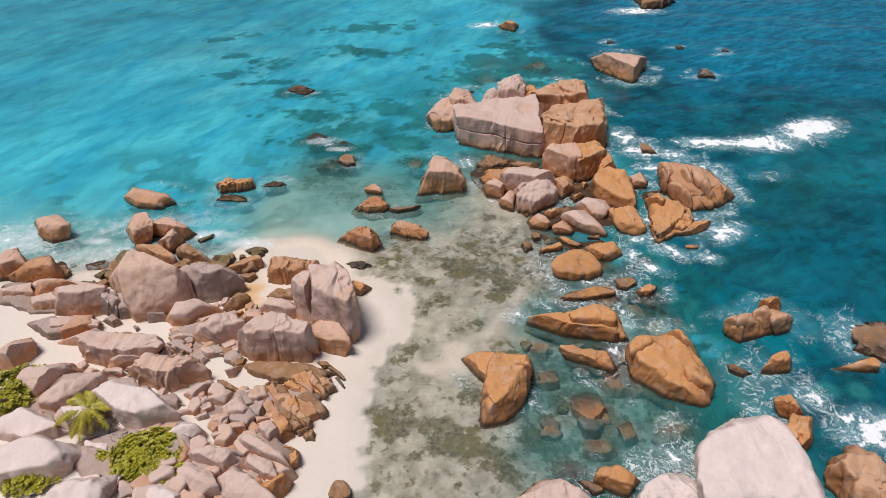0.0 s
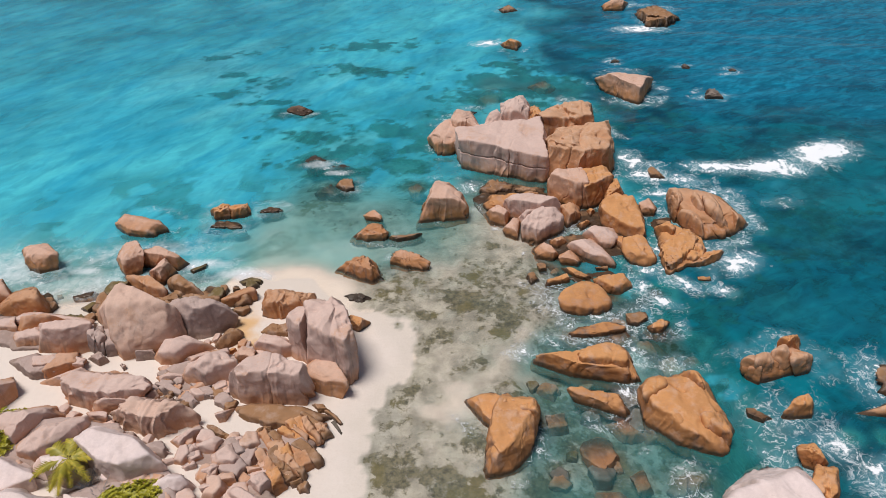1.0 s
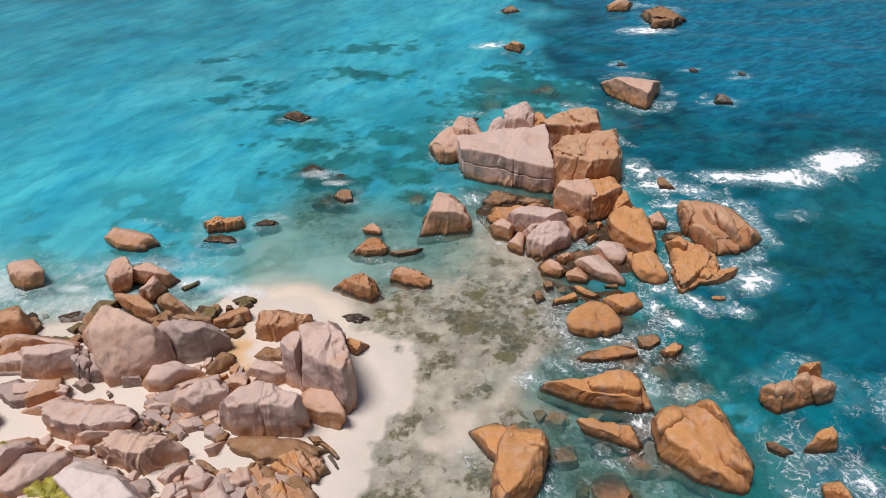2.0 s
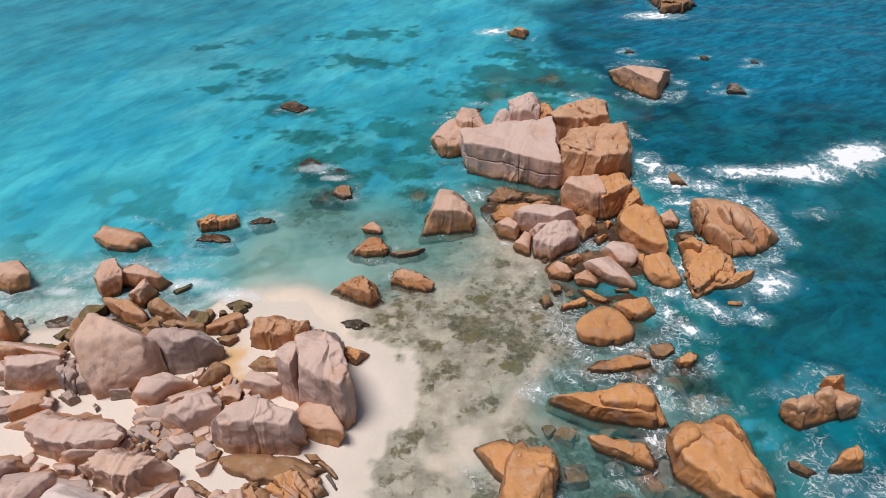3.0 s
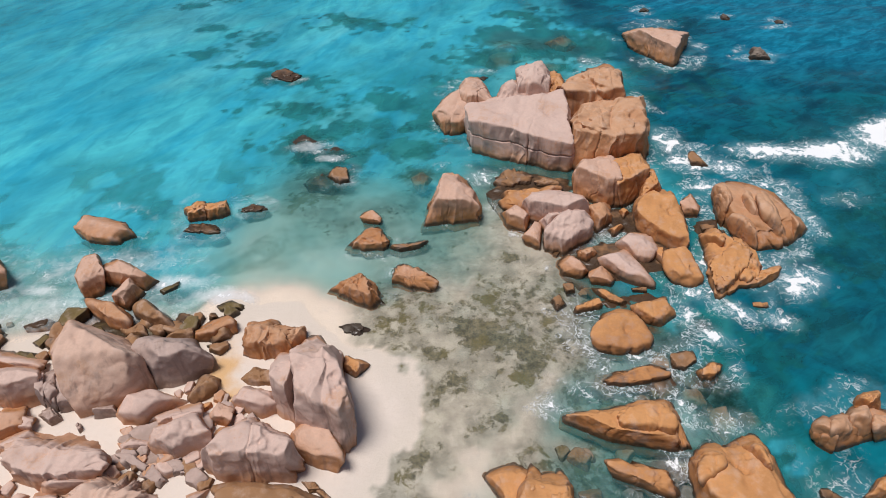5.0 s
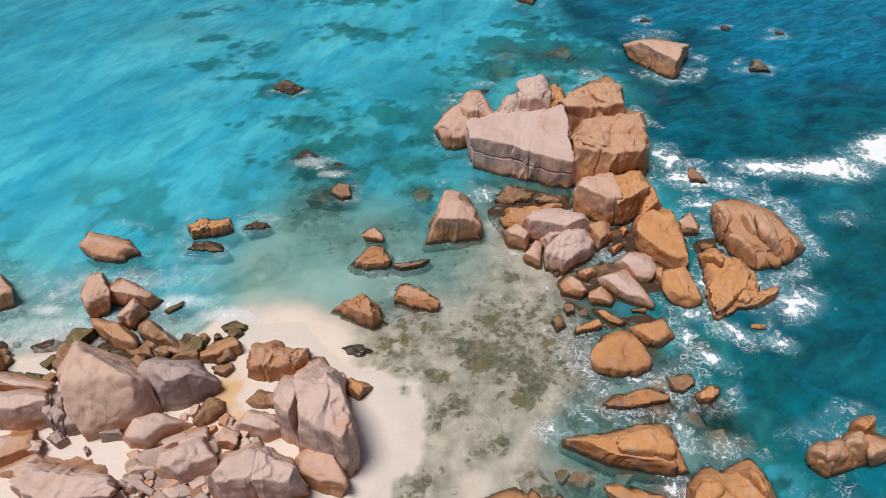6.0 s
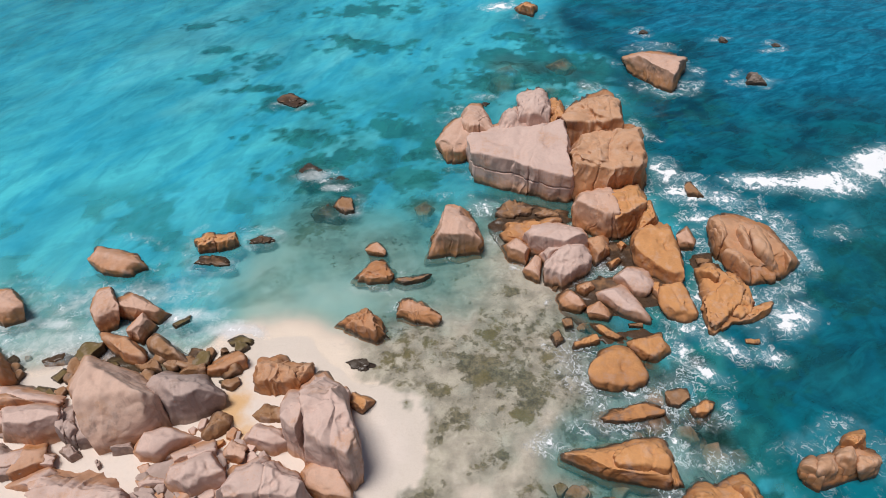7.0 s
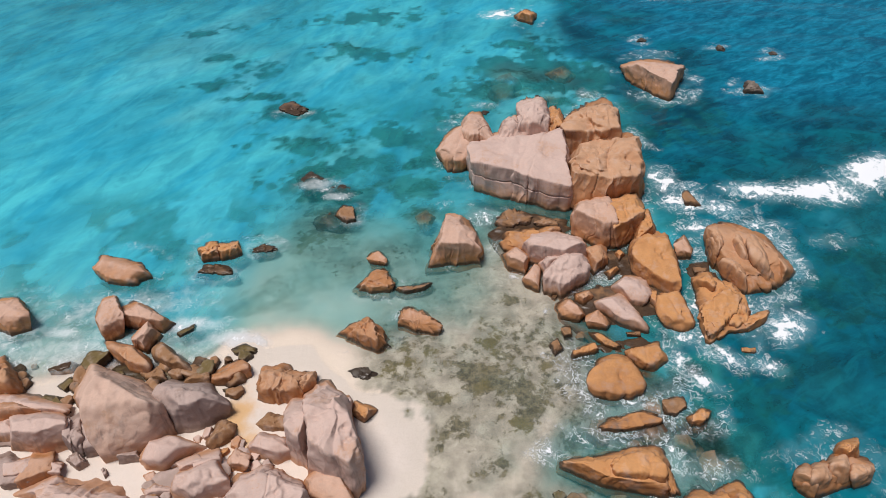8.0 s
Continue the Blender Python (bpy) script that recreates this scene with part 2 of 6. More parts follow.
PATCHES = [(-7.2, 74.8, 4.2, 2.2, -12), (-16.5, 79.6, 5.2, 1.5, -14), (-25, 90.9, 2.6, 1.6, 0), (-27.5, 87.7, 3.6, 0.9, 0), (-6.8, 93.2, 3, 1.6, -8), (-12.6, 95, 3.2, 1.5, -15),
           (-17.2, 73.6, 3.8, 1.2, -10), (-13.4, 67, 3.4, 2.2, 0), (-11, 64.4, 3, 1.3, -20), (-12.2, 60.6, 3.6, 2, 0), (-5.6, 65.6, 3.4, 1.5, -5), (-9, 69.5, 3, 1, 0),
           (-2.5, 61, 2, 1.2, 0), (4.5, 84, 4, 2, 0), (12, 86, 8, 5.5, 0), (24, 74, 9, 2.5, 6), (31, 50, 7, 4, 20), (19, 41, 4, 2, 0), (22, 79, 6, 2.0, 0), (-33, 103.8, 3, 1.2, 0), (7, 95, 3, 1.4, 0), (-11, 106, 7, 2, 0), (-3, 70, 2.6, 1.2, 0),
           (-22, 84, 2.5, 0.8, 0), (-30, 95, 2, 0.8, 0), (0, 78, 2, 1.4, 0)]


def turned(n, pos, azimuth, along, across):
    """Coordinates that run along one direction of the plan, to stretch a noise that way."""
    r = n.put("VectorRotate", {"rotation_type": "Z_AXIS"}, Vector=pos, Angle=-radians(azimuth)).outputs[0]
    return n.put("Mapping", Vector=r, Scale=(along, across, 1.0)).outputs[0]


def sand_material():
    n = Nodes("sea_floor_and_sand")
    pos = n.put("NewGeometry").outputs["Position"]
    z = n.put("SeparateXYZ", i0=pos).outputs[2]
    reef = n.put("Attribute", {"attribute_name": "reef"}).outputs["Fac"]
    big, mid, fine = n.noise(pos, 0.22, 4), n.noise(pos, 0.75, 5, 0.62), n.noise(pos, 3.2, 6, 0.65)
    grain = n.noise(pos, 22.0, 3, 0.7)
    sand = n.mix(big, (0.68, 0.58, 0.50), (0.755, 0.66, 0.585))
    sand = n.mix(n.band(fine, 0.45, 0.75, 0.0, 0.14), sand, (0.55, 0.44, 0.34))
    wet = n.band(n.math("ADD", z, n.math("MULTIPLY", n.math("SUBTRACT", mid, 0.5), 0.25)), 0.26, 0.03)
    sand = n.mix(n.math("MULTIPLY", wet, 0.38), sand, (0.58, 0.50, 0.40))
    drift = n.noise(turned(n, pos, 62, 0.06, 0.16), 1.0, 5, 0.6, 0.8)
    sand = n.mix(n.math("MULTIPLY", n.band(drift, 0.36, 0.8, 0.0, 0.35), n.band(z, -0.8, -2.0)), sand, (0.22, 0.24, 0.20))
    stain = n.put("Attribute", {"attribute_name": "stain"}).outputs["Fac"]
    sand = n.mix(n.math("MULTIPLY", n.band(n.math("ADD", stain, n.math("SUBTRACT", mid, 0.5)), 0.2, 0.9), 0.75), sand, (0.64, 0.35, 0.10))
    weed = n.mix(n.band(fine, 0.3, 0.7), (0.045, 0.042, 0.02), (0.20, 0.175, 0.10))
    weed = n.mix(n.band(n.noise(pos, 0.3, 3), 0.52, 0.62, 0.0, 0.6), weed, (0.13, 0.105, 0.022))
    veil = n.mix(n.band(mid, 0.3, 0.7), (0.16, 0.152, 0.11), (0.41, 0.385, 0.305))
    speck = n.noise(pos, 1.7, 7, 0.68, 0.3)
    clump = n.noise(pos, 1.05, 4, 0.6, 0.5)
    spots = n.math("ADD", n.math("MULTIPLY", speck, 0.55), n.math("MULTIPLY", clump, 0.45))
    col = n.mix(n.math("MULTIPLY", n.band(reef, 0.03, 0.7), 0.85), sand, veil)
    # dark turf where the weed is dense, thinning into loose specks
    cover = n.math("ADD", spots, n.math("MULTIPLY", n.math("SUBTRACT", reef, 0.85), 0.40))
    col = n.mix(n.math("MULTIPLY", n.band(cover, 0.45, 0.56, 0.0, 0.92), n.band(reef, 0.02, 0.25)), col, weed)
    pale = n.math("MULTIPLY", n.band(n.noise(pos, 0.9, 5, 0.6, 0.8), 0.54, 0.68, 0.0, 0.55), n.band(reef, 0.95, 0.6))
    col = n.mix(n.math("MULTIPLY", pale, n.band(reef, 0.05, 0.3)), col, (0.54, 0.49, 0.41))
    n.feed(n.shader, "Base Color", col)
    n.feed(n.shader, "Roughness", n.math("SUBTRACT", 0.95, n.math("MULTIPLY", wet, 0.35)))
    n.feed(n.shader, "Normal", n.put("Bump", Strength=0.4, Distance=0.10, Height=n.math("ADD", fine, n.math("MULTIPLY", grain, 0.2))).outputs[0])
    return n.material


FOAM = [(28.2, 62.4, 3.8, 1.5, -12, 1.05), (33.2, 62.0, 4.2, 1.9, -4, 1.12), (39.5, 64.6, 4.6, 2.2, 22, 1.15), (20.8, 61.6, 2.4, 1.8, 0, 1.0), (19.6, 65.0, 1.7, 2.6, 10, 0.85), (23.4, 60.6, 3.2, 1.6, -20, 0.72), (21, 58, 2.5, 1.5, 0, 0.65), (26, 58, 3, 1.0, 0, 0.6),
        (31.5, 55.5, 2.5, 1.2, 0, 0.5), (21, 42.9, 1.6, 0.9, -20, 0.75), (18.2, 44, 2.6, 1.0, -35, 0.75), (15.8, 42.2, 2.4, 0.9, -40, 0.8), (23.8, 46.3, 2.4, 1.6, 30, 0.95), (11.8, 32.9, 1.5, 1, 0, 0.75),
        (20, 30, 4, 3, 0, 0.5), (28, 33, 2.5, 3, 0, 0.62), (25, 25.5, 3, 2, 0, 0.95), (22.5, 28.3, 1.6, 1.8, 0, 0.7), (32.5, 109.5, 5, 2.2, 0, 1.0), (7.4, 105.0, 2.6, 1.7, 0, 0.95),
        (34, 81, 3, 1, 0, 0.7), (24.2, 95.2, 1.5, 0.8, 0, 0.6), (33, 91.8, 1.8, 0.8, 0, 0.55), (38.6, 88.2, 2, 0.8, 0, 0.6), (9, 38.2, 4, 1.3, 0, 0.62), (2.4, 60.5, 1.6, 1.8, 0, 0.72),
        (-13, 66.3, 2.6, 1.3, 0, 0.5), (-10.9, 64.4, 1.8, 0.7, 0, 0.6), (-9.2, 60.5, 1.4, 1, 0, 0.5), (-17.5, 80.5, 2.6, 0.7, -10, 0.62), (-21, 48.8, 3.5, 1.0, 0, 0.62), (-30.7, 48.5, 2, 0.7, 0, 0.6),
        (-27, 46.5, 12, 3.0, 0, 0.45), (-27, 51, 9, 2.5, 5, 0.42), (-38, 49, 8, 4, 0, 0.5), (-16.8, 47.2, 3.0, 1.1, -10, 0.72), (5.0, 37, 1.7, 1.2, 0, 0.62), (7, 43, 1.0, 2.5, 0, 0.55), (13, 35.5, 1, 1.2, 0, 0.7), (4, 80, 2, 1, 0, 0.55), (-1.2, 69.5, 1, 1.5, 0, 0.6),
        (-20.5, 55, 2, 0.7, 0, 0.5), (-5.5, 51, 4, 0.9, 0, 0.45), (-27.5, 54.2, 2.5, 0.6, 0, 0.4)]


def foam_mask(x, y):
    m = 0 * x
    for bx, by, rx, ry, a, k in FOAM:
        m = np.maximum(m, 1.15 * k * blob(x, y, bx, by, rx, ry, a))
    return m


def water_material():
    n = Nodes("clear_sea_water")
    out = n.tree.nodes["Material Output"]
    pos = n.put("NewGeometry").outputs["Position"]
    depth = n.put("Attribute", {"attribute_name": "depth"}).outputs["Fac"]
    foam = n.put("Attribute", {"attribute_name": "foam"}).outputs["Fac"]
    reef = n.put("Attribute", {"attribute_name": "reef"}).outputs["Fac"]
    swell, mid = n.noise(pos, 0.10, 3), n.noise(pos, 0.5, 5, 0.6, 0.4)
    ripple = n.noise(turned(n, pos, 12, 0.8, 1.7), 1.2, 8, 0.70, 0.4)
    chop = n.noise(turned(n, pos, 28, 0.35, 0.9), 1.0, 6, 0.65, 0.7)
    flow = n.noise(turned(n, pos, 58, 0.075, 0.20), 1.0, 6, 0.62, 0.8)
    cloudy = n.noise(turned(n, pos, 50, 0.030, 0.085), 1.0, 4, 0.55, 0.7)
    blotch = n.noise(turned(n, pos, 70, 0.24, 0.5), 1.0, 5, 0.6, 0.6)
    # light lost on the way through the water
    d = n.math("MULTIPLY", depth, n.band(n.noise(pos, 0.07, 4, 0.6, 1.0), 0.25, 0.75, 0.75, 1.3))
    tint = n.put("CombineColor", Red=n.math("POWER", 2.718, n.math("MULTIPLY", n.math("MAXIMUM", n.math("SUBTRACT", d, 0.10), 0.0), -0.46)), Green=n.math("POWER", 2.718, n.math("MULTIPLY", d, -0.07)),
                 Blue=n.math("POWER", 2.718, n.math("MULTIPLY", d, -0.012))).outputs[0]
    body = n.math("SUBTRACT", 1.0, n.math("POWER", 2.718, n.math("SUBTRACT", n.math("MULTIPLY", d, -0.17), n.band(depth, 0.05, 0.7, 0.0, 0.2))))
    clear = n.put("BsdfTransparent", Color=tint).outputs[0]
    pale = n.mix(n.band(flow, 0.3, 0.7), (0.045, 0.57, 0.83), (0.15, 0.90, 1.0))
    pale = n.mix(n.band(cloudy, 0.46, 0.68, 0.0, 0.28), pale, (0.04, 0.42, 0.60))
    pale = n.mix(n.band(cloudy, 0.46, 0.30, 0.0, 0.55), pale, (0.26, 0.92, 0.98))
    pale = n.mix(n.band(blotch, 0.44, 0.66, 0.0, 0.42), pale, (0.02, 0.32, 0.45))
    green = n.mix(n.band(blotch, 0.35, 0.65), (0.014, 0.125, 0.11), (0.03, 0.28, 0.25))
    pale = n.mix(n.band(n.math("ADD", reef, n.math("MULTIPLY", n.math("SUBTRACT", mid, 0.5), 0.5)), 0.12, 0.95, 0.0, 0.92), pale, green)
    # dark sides of small waves painted into the pale water colour
    pale = n.mix(n.band(chop, 0.40, 0.70, 0.14, 0.0), pale, (0.01, 0.25, 0.36))
    # the deep side: teal, mottled by the bottom, bluer far out
    murk = n.noise(pos, 0.13, 5, 0.62, 0.9)
    deep = n.mix(n.band(murk, 0.36, 0.60), (0.003, 0.050, 0.080), (0.004, 0.132, 0.195))
    deep = n.mix(n.band(n.noise(pos, 0.085, 4, 0.55, 1.0), 0.50, 0.66, 0.0, 0.6), deep, (0.005, 0.25, 0.31))
    deep = n.mix(n.band(n.noise(pos, 0.45, 5, 0.62, 0.7), 0.46, 0.66, 0.0, 0.6), deep, (0.004, 0.055, 0.066))
    deep = n.mix(n.band(reef, 0.9, 1.0, 0.0, 0.6), deep, n.mix(n.band(mid, 0.4, 0.6), (0.008, 0.062, 0.058), (0.010, 0.13, 0.115)))
    # wave glints and dark troughs painted into the deep colour from chop and ripple
    deep = n.mix(n.band(chop, 0.42, 0.72, 0.0, 0.35), deep, (0.008, 0.28, 0.36))
    far = n.mix(n.band(chop, 0.34, 0.68), (0.003, 0.14, 0.25), (0.014, 0.33, 0.52))
    deep = n.mix(n.band(depth, 6.2, 9.2, 0.0, 0.75), deep, n.mix(n.band(ripple, 0.35, 0.65, 0.45, 0.0), far, (0.002, 0.08, 0.14)))
    stirred = n.band(n.math("ADD", foam, n.math("MULTIPLY", n.math("SUBTRACT", mid, 0.5), 0.5)), 0.12, 0.8, 0.0, 0.30)
    pale = n.mix(n.band(depth, 1.8, 0.5), pale, n.mix(n.band(reef, 0.35, 0.95, 0.0, 0.85), n.mix(n.band(flow, 0.35, 0.65), (0.085, 0.34, 0.31), (0.22, 0.48, 0.42)), n.mix(n.band(mid, 0.35, 0.65), (0.03, 0.10, 0.10), (0.05, 0.24, 0.25))))
    haze = n.put("BsdfDiffuse", Color=n.mix(stirred, n.mix(n.band(depth, 2.9, 6.4), pale, deep), (0.14, 0.50, 0.58))).outputs[0]
    sea = n.put("MixShader", i0=body, i1=clear, i2=haze).outputs[0]
    bump = n.put("Bump", Strength=0.35, Distance=0.22, Height=n.math("ADD", n.math("MULTIPLY", swell, 1.5), n.math("ADD", n.math("MULTIPLY", chop, 0.5), n.math("MULTIPLY", ripple, 0.3)))).outputs[0]
    gloss = n.put("BsdfGlossy", Roughness=0.12, Normal=bump).outputs[0]
    sea = n.put("MixShader", i0=n.put("Fresnel", IOR=1.33, Normal=bump).outputs[0], i1=sea, i2=gloss).outputs[0]
    # foam: torn white patches, thin broken threads, and a milky veil of bubbles
    def bent(scale, amount, detail):
        off = n.put("VectorMath", {"operation": "SUBTRACT"}, i0=n.put("TexNoise", Vector=pos, Scale=scale, Detail=detail, Roughness=0.55).outputs["Color"], i1=(0.5, 0.5, 0.5)).outputs[0]
        return n.put("VectorMath", {"operation": "ADD"}, i0=pos, i1=n.put("VectorMath", {"operation": "SCALE"}, i0=off, Scale=amount).outputs[0]).outputs[0]
    frothy = n.noise(bent(0.7, 1.6, 3.0), 0.8, 8, 0.66)
    # streaks drawn out along the edges of drifting foam
    def streaks(scale, warp, width):
        v = n.noise(bent(0.6, warp, 3.0), scale, 4, 0.55, 0.8)
        return n.band(n.math("ABSOLUTE", n.math("SUBTRACT", v, 0.5)), width, width * 0.25)
    broken = n.noise(pos, 0.8, 5, 0.62)
    lace = n.math("MULTIPLY", streaks(0.6, 2.8, 0.020), n.band(broken, 0.38, 0.50))
    lace = n.math("MAXIMUM", lace, n.math("MULTIPLY", streaks(1.4, 2.0, 0.032), n.band(broken, 0.56, 0.44, 0.0, 0.8)))
    lace = n.math("MAXIMUM", lace, n.math("MULTIPLY", streaks(2.3, 1.6, 0.026), n.band(n.math("ADD", foam, n.math("SUBTRACT", frothy, 0.5)), 0.45, 0.8, 0.0, 0.7)))
    solid = n.band(n.math("ADD", foam, n.math("MULTIPLY", n.math("SUBTRACT", frothy, 0.5), 2.4)), 0.80, 0.98)
    thread = n.math("MULTIPLY", lace, n.band(n.math("ADD", foam, n.math("MULTIPLY", n.math("SUBTRACT", mid, 0.5), 1.5)), 0.22, 0.62))
    milk = n.math("MULTIPLY", n.band(n.math("ADD", foam, n.math("MULTIPLY", n.math("SUBTRACT", frothy, 0.5), 0.9)), 0.2, 0.8), n.math("MULTIPLY", n.band(depth, 2.6, 0.9, 0.40, 0.62), n.band(n.put("SeparateXYZ", i0=pos).outputs[0], -6.0, -14.0, 0.16, 1.0)))
    white = n.math("MULTIPLY", n.math("MAXIMUM", n.math("MAXIMUM", solid, n.math("MULTIPLY", thread, 0.7)), milk), n.band(foam, 0.03, 0.14))
    froth = n.put("BsdfDiffuse", Color=(0.86, 0.87, 0.88), Normal=n.put("Bump", Strength=0.6, Distance=0.2, Height=ripple).outputs[0]).outputs[0]
    n.tree.links.new(n.put("MixShader", i0=white, i1=sea, i2=froth).outputs[0], out.inputs["Surface"])
    return n.material


floor_mesh, fx, fy = sheet("sea_floor_ground", ground_height, sand_material(), 0.33)
attach(floor_mesh, "reef", reef_mask(fx, fy))
attach(floor_mesh, "stain", np.maximum(blob(fx, fy, -15.3, 40, 1.3, 2.6), 0.8 * blob(fx, fy, -14, 38, 1.2, 1.0)))
tagged(floor_mesh, "white sand beach running into a weedy reef flat", "ground", kind="structure")
# ---- rocks ----
LOOKS = {
    "pink": "pinkish grey granite boulder with weathered runnels", "pinklow": "pink granite boulder with a rusty foot",
    "pinkwarm": "warm beige granite boulder with smooth flanks", "greypink": "dark grey granite boulder with sharp edges",
    "white": "pale pinkish granite boulder worn smooth", "mixed": "pink and orange stained granite rock",
    "orange": "ochre orange granite rock with hollows", "brown": "brown wet granite rock",
    "moss": "dark mossy rock", "reef": "dark reef stone",
}
WASHED, SUNK, LAST = [], [], []


def rock(x, y, z, base, look_name, seed, facets, flute=0.45, lvl=4, round=0, chips=7, joints=(), run=None, fine=1.05, join=False):
    """A weathered boulder: a rounded solid bounded by facets (azimuth, rise, distance from its middle), chipped, then cut by runnels and joints."""
    rng = random.Random(seed)
    normals = np.array([way(a, r) for a, r, d in facets] + [(0, 0, -1.0)])
    dist = np.array([d for a, r, d in facets] + [max(z - base, 0.1) + 0.7])
    size = float(np.median(dist))
    unit, faces = ball(lvl)
    # stretch the ball to the boulder's proportions so that the grid stays even
    box = np.array([max(0.3 * size, min(4 * size, min((d / max(abs(n[k]), 0.25) for n, d in zip(normals, dist))))) for k in range(3)])
    u = unit * box
    u /= np.linalg.norm(u, axis=1)[:, None]
    worn = look_name in ("orange", "brown", "mixed", "moss", "reef")
    power, soft = round if round > 2 else 9.0 if round else 20.0 if worn else 34.0, 0.05 if worn else 0.03

    def hull(nn, dd):
        return np.sum((np.maximum(u @ nn.T, 0) / dd) ** power, axis=1) ** (-1 / power)

    v = u * hull(normals, dist)[:, None]
    if not round:
        more = [way(rng.uniform(0, 360), rng.uniform(0, 30) if k < chips * worn / 2 else rng.uniform(32, 68)) for k in range(chips)]
        normals = np.vstack([normals] + [m[None] for m in more])
        dist = np.append(dist, [max(0.3 * size, float((v @ m).max()) - size * rng.uniform(0.08, 0.32)) for m in more])
    s = max(size, 0.35)
    place = v + np.array((x, y, z))
    # runnels cut the flanks and so notch the rim; scoops hollow the crown
    bent = place + 0.35 * np.stack([fractal(place * 0.6, seed + 3, 2), fractal(place * 0.6, seed + 30, 2), 0 * u[:, 0]], 1)
    comb = -90 + rng.uniform(-22, 22) if run is None else run
    along, across = way(comb, 0), way(comb + 90, 0)
    a, c, up = bent @ along, bent @ across, bent[:, 2]

    def runnels(lead, rest, k):
        p = np.stack([lead * (fine / s ** 0.35), rest * 0.10, up * 0.06], 1)
        # round scoops that meet in sharp ribs
        scoop = np.clip(np.abs(lattice(p, seed * 7 + k)) / 0.6, 0, 1) ** 0.8 + 0.45 * np.clip(np.abs(lattice(p * 2.2 + 9, seed * 7 + k + 1)) / 0.55, 0, 1) ** 0.8
        crack = (1 - np.clip(np.abs(lattice(p * 0.6 + 4, seed * 7 + k + 2)) / 0.12, 0, 1)) ** 1.5
        return 0.85 * scoop + 0.5 * crack

    flat_a = np.abs(u @ along) ** 2 + np.maximum(u[:, 2], 0) ** 2
    flat_c = np.abs(u @ across) ** 2
    groove = (flat_a * runnels(c, a, 0) + flat_c * runnels(a, c, 3)) / (flat_a + flat_c + 1e-6)
    hollow = np.maximum(fractal(place * np.array((1, 1, 0.3)) / s * 1.6, seed * 5 + 2, 3), 0)
    flank = 1.025 - 0.27 * flute * groove / s ** 0.4 - soft * fractal(place / s * 1.1, seed * 11, 3)
    crown = 1.02 - (0.26 if worn else 0.12) * min(flute + 0.3, 1.3) * hollow - 0.15 * flute * groove / s ** 0.4 - 0.5 * soft * fractal(place / s * 1.3, seed * 13, 3)
    q = np.maximum(u @ normals.T, 0) / dist
    steep = normals[:, 2] > 0.72
    q = np.where(steep[None, :], q / crown[:, None], q / flank[:, None])
    r = (1 + 0.8 / power if 2 > round > 0 else 1.075 if worn else 1.065) * np.sum(q ** power, axis=1) ** (-1 / power)
    v = u * r[:, None]
    place = v + np.array((x, y, z))
    rough = (0.011 if worn else 0.007) * s ** 0.6 * fractal(place * 2.4 + 5, seed * 11 + 4, 4, 0.62)
    # long creases that wander over crown and flank
    bend = place + 0.5 * np.stack([fractal(place * 0.5, seed + 71, 2), fractal(place * 0.5, seed + 72, 2), 0 * u[:, 0]], 1)
    p = np.stack([bend @ across * (1.0 / s ** 0.5), bend @ along * (0.35 / s ** 0.5), bend[:, 2] * (0.3 / s ** 0.5)], 1)
    crease = (1 - np.clip(np.abs(lattice(p + 3, seed * 17 + 5)) / 0.3, 0, 1)) ** 2
    rough = rough - (0.10 if worn else 0.014) * s ** 0.7 * crease + (0.02 if worn else 0.009) * s * fractal(place * 1.1 / s ** 0.5, seed + 90, 3)
    v = v + u * rough[:, None]
    # no face stays quite flat and no edge quite straight
    sway = np.stack([fractal(place * (0.8 / s) + k * 17, seed * 19 + k, 2) for k in range(3)], 1)
    nick = np.stack([fractal(place * (2.6 / s) + k * 13, seed * 23 + k, 2) for k in range(3)], 1)
    v = v + s * (0.075 * sway * np.array((1, 1, 0.5)) + 0.028 * nick)
    # depth of each cut, which the granite colour turns into painted shade
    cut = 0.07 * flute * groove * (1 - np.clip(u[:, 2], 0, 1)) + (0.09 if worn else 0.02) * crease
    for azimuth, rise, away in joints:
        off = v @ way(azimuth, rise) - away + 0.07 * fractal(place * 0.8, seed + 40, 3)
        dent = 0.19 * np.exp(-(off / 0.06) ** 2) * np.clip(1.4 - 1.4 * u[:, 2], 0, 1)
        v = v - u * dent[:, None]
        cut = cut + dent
    name = "lobe" if join else "granite_boulder" if size > 0.7 else "sea_rock" if base < 0.05 else "beach_rock"
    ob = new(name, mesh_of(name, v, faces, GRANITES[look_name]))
    ob.location = (x, y, z)
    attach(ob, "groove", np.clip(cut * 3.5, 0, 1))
    attach(ob, "rise", (place[:, 2] - base) / min(1.0, size / 1.3))
    if join:
        # a lobe grown onto the boulder before it
        ob.parent = LAST[0]
        ob.location = Vector((x, y, z)) - LAST[0].location
        return ob
    LAST[:] = [ob]
    if base < -0.2:
        SUNK.append((x, y, size))
    if -0.25 < base < 0.05 and (x > 1 or y > 46):
        at_sea = np.abs(place[:, 2]) < 0.4 * s
        span = place[at_sea] if at_sea.any() else place
        low, high = span.min(axis=0), span.max(axis=0)
        WASHED.append(((low[0] + high[0]) / 2, (low[1] + high[1]) / 2, (high[0] - low[0]) / 2, (high[1] - low[1]) / 2))
    island = -2 < x < 18 and 56 < y < 76
    where = " under shallow water" if base < -0.25 else " on the rock island" if island else " washed by the sea" if base < 0.05 else " on white sand"
    group = "rocks under water" if base < -0.25 else "boulders of the rock island" if island else "rocks in the sea" if base < 0.05 else "boulders on the beach"
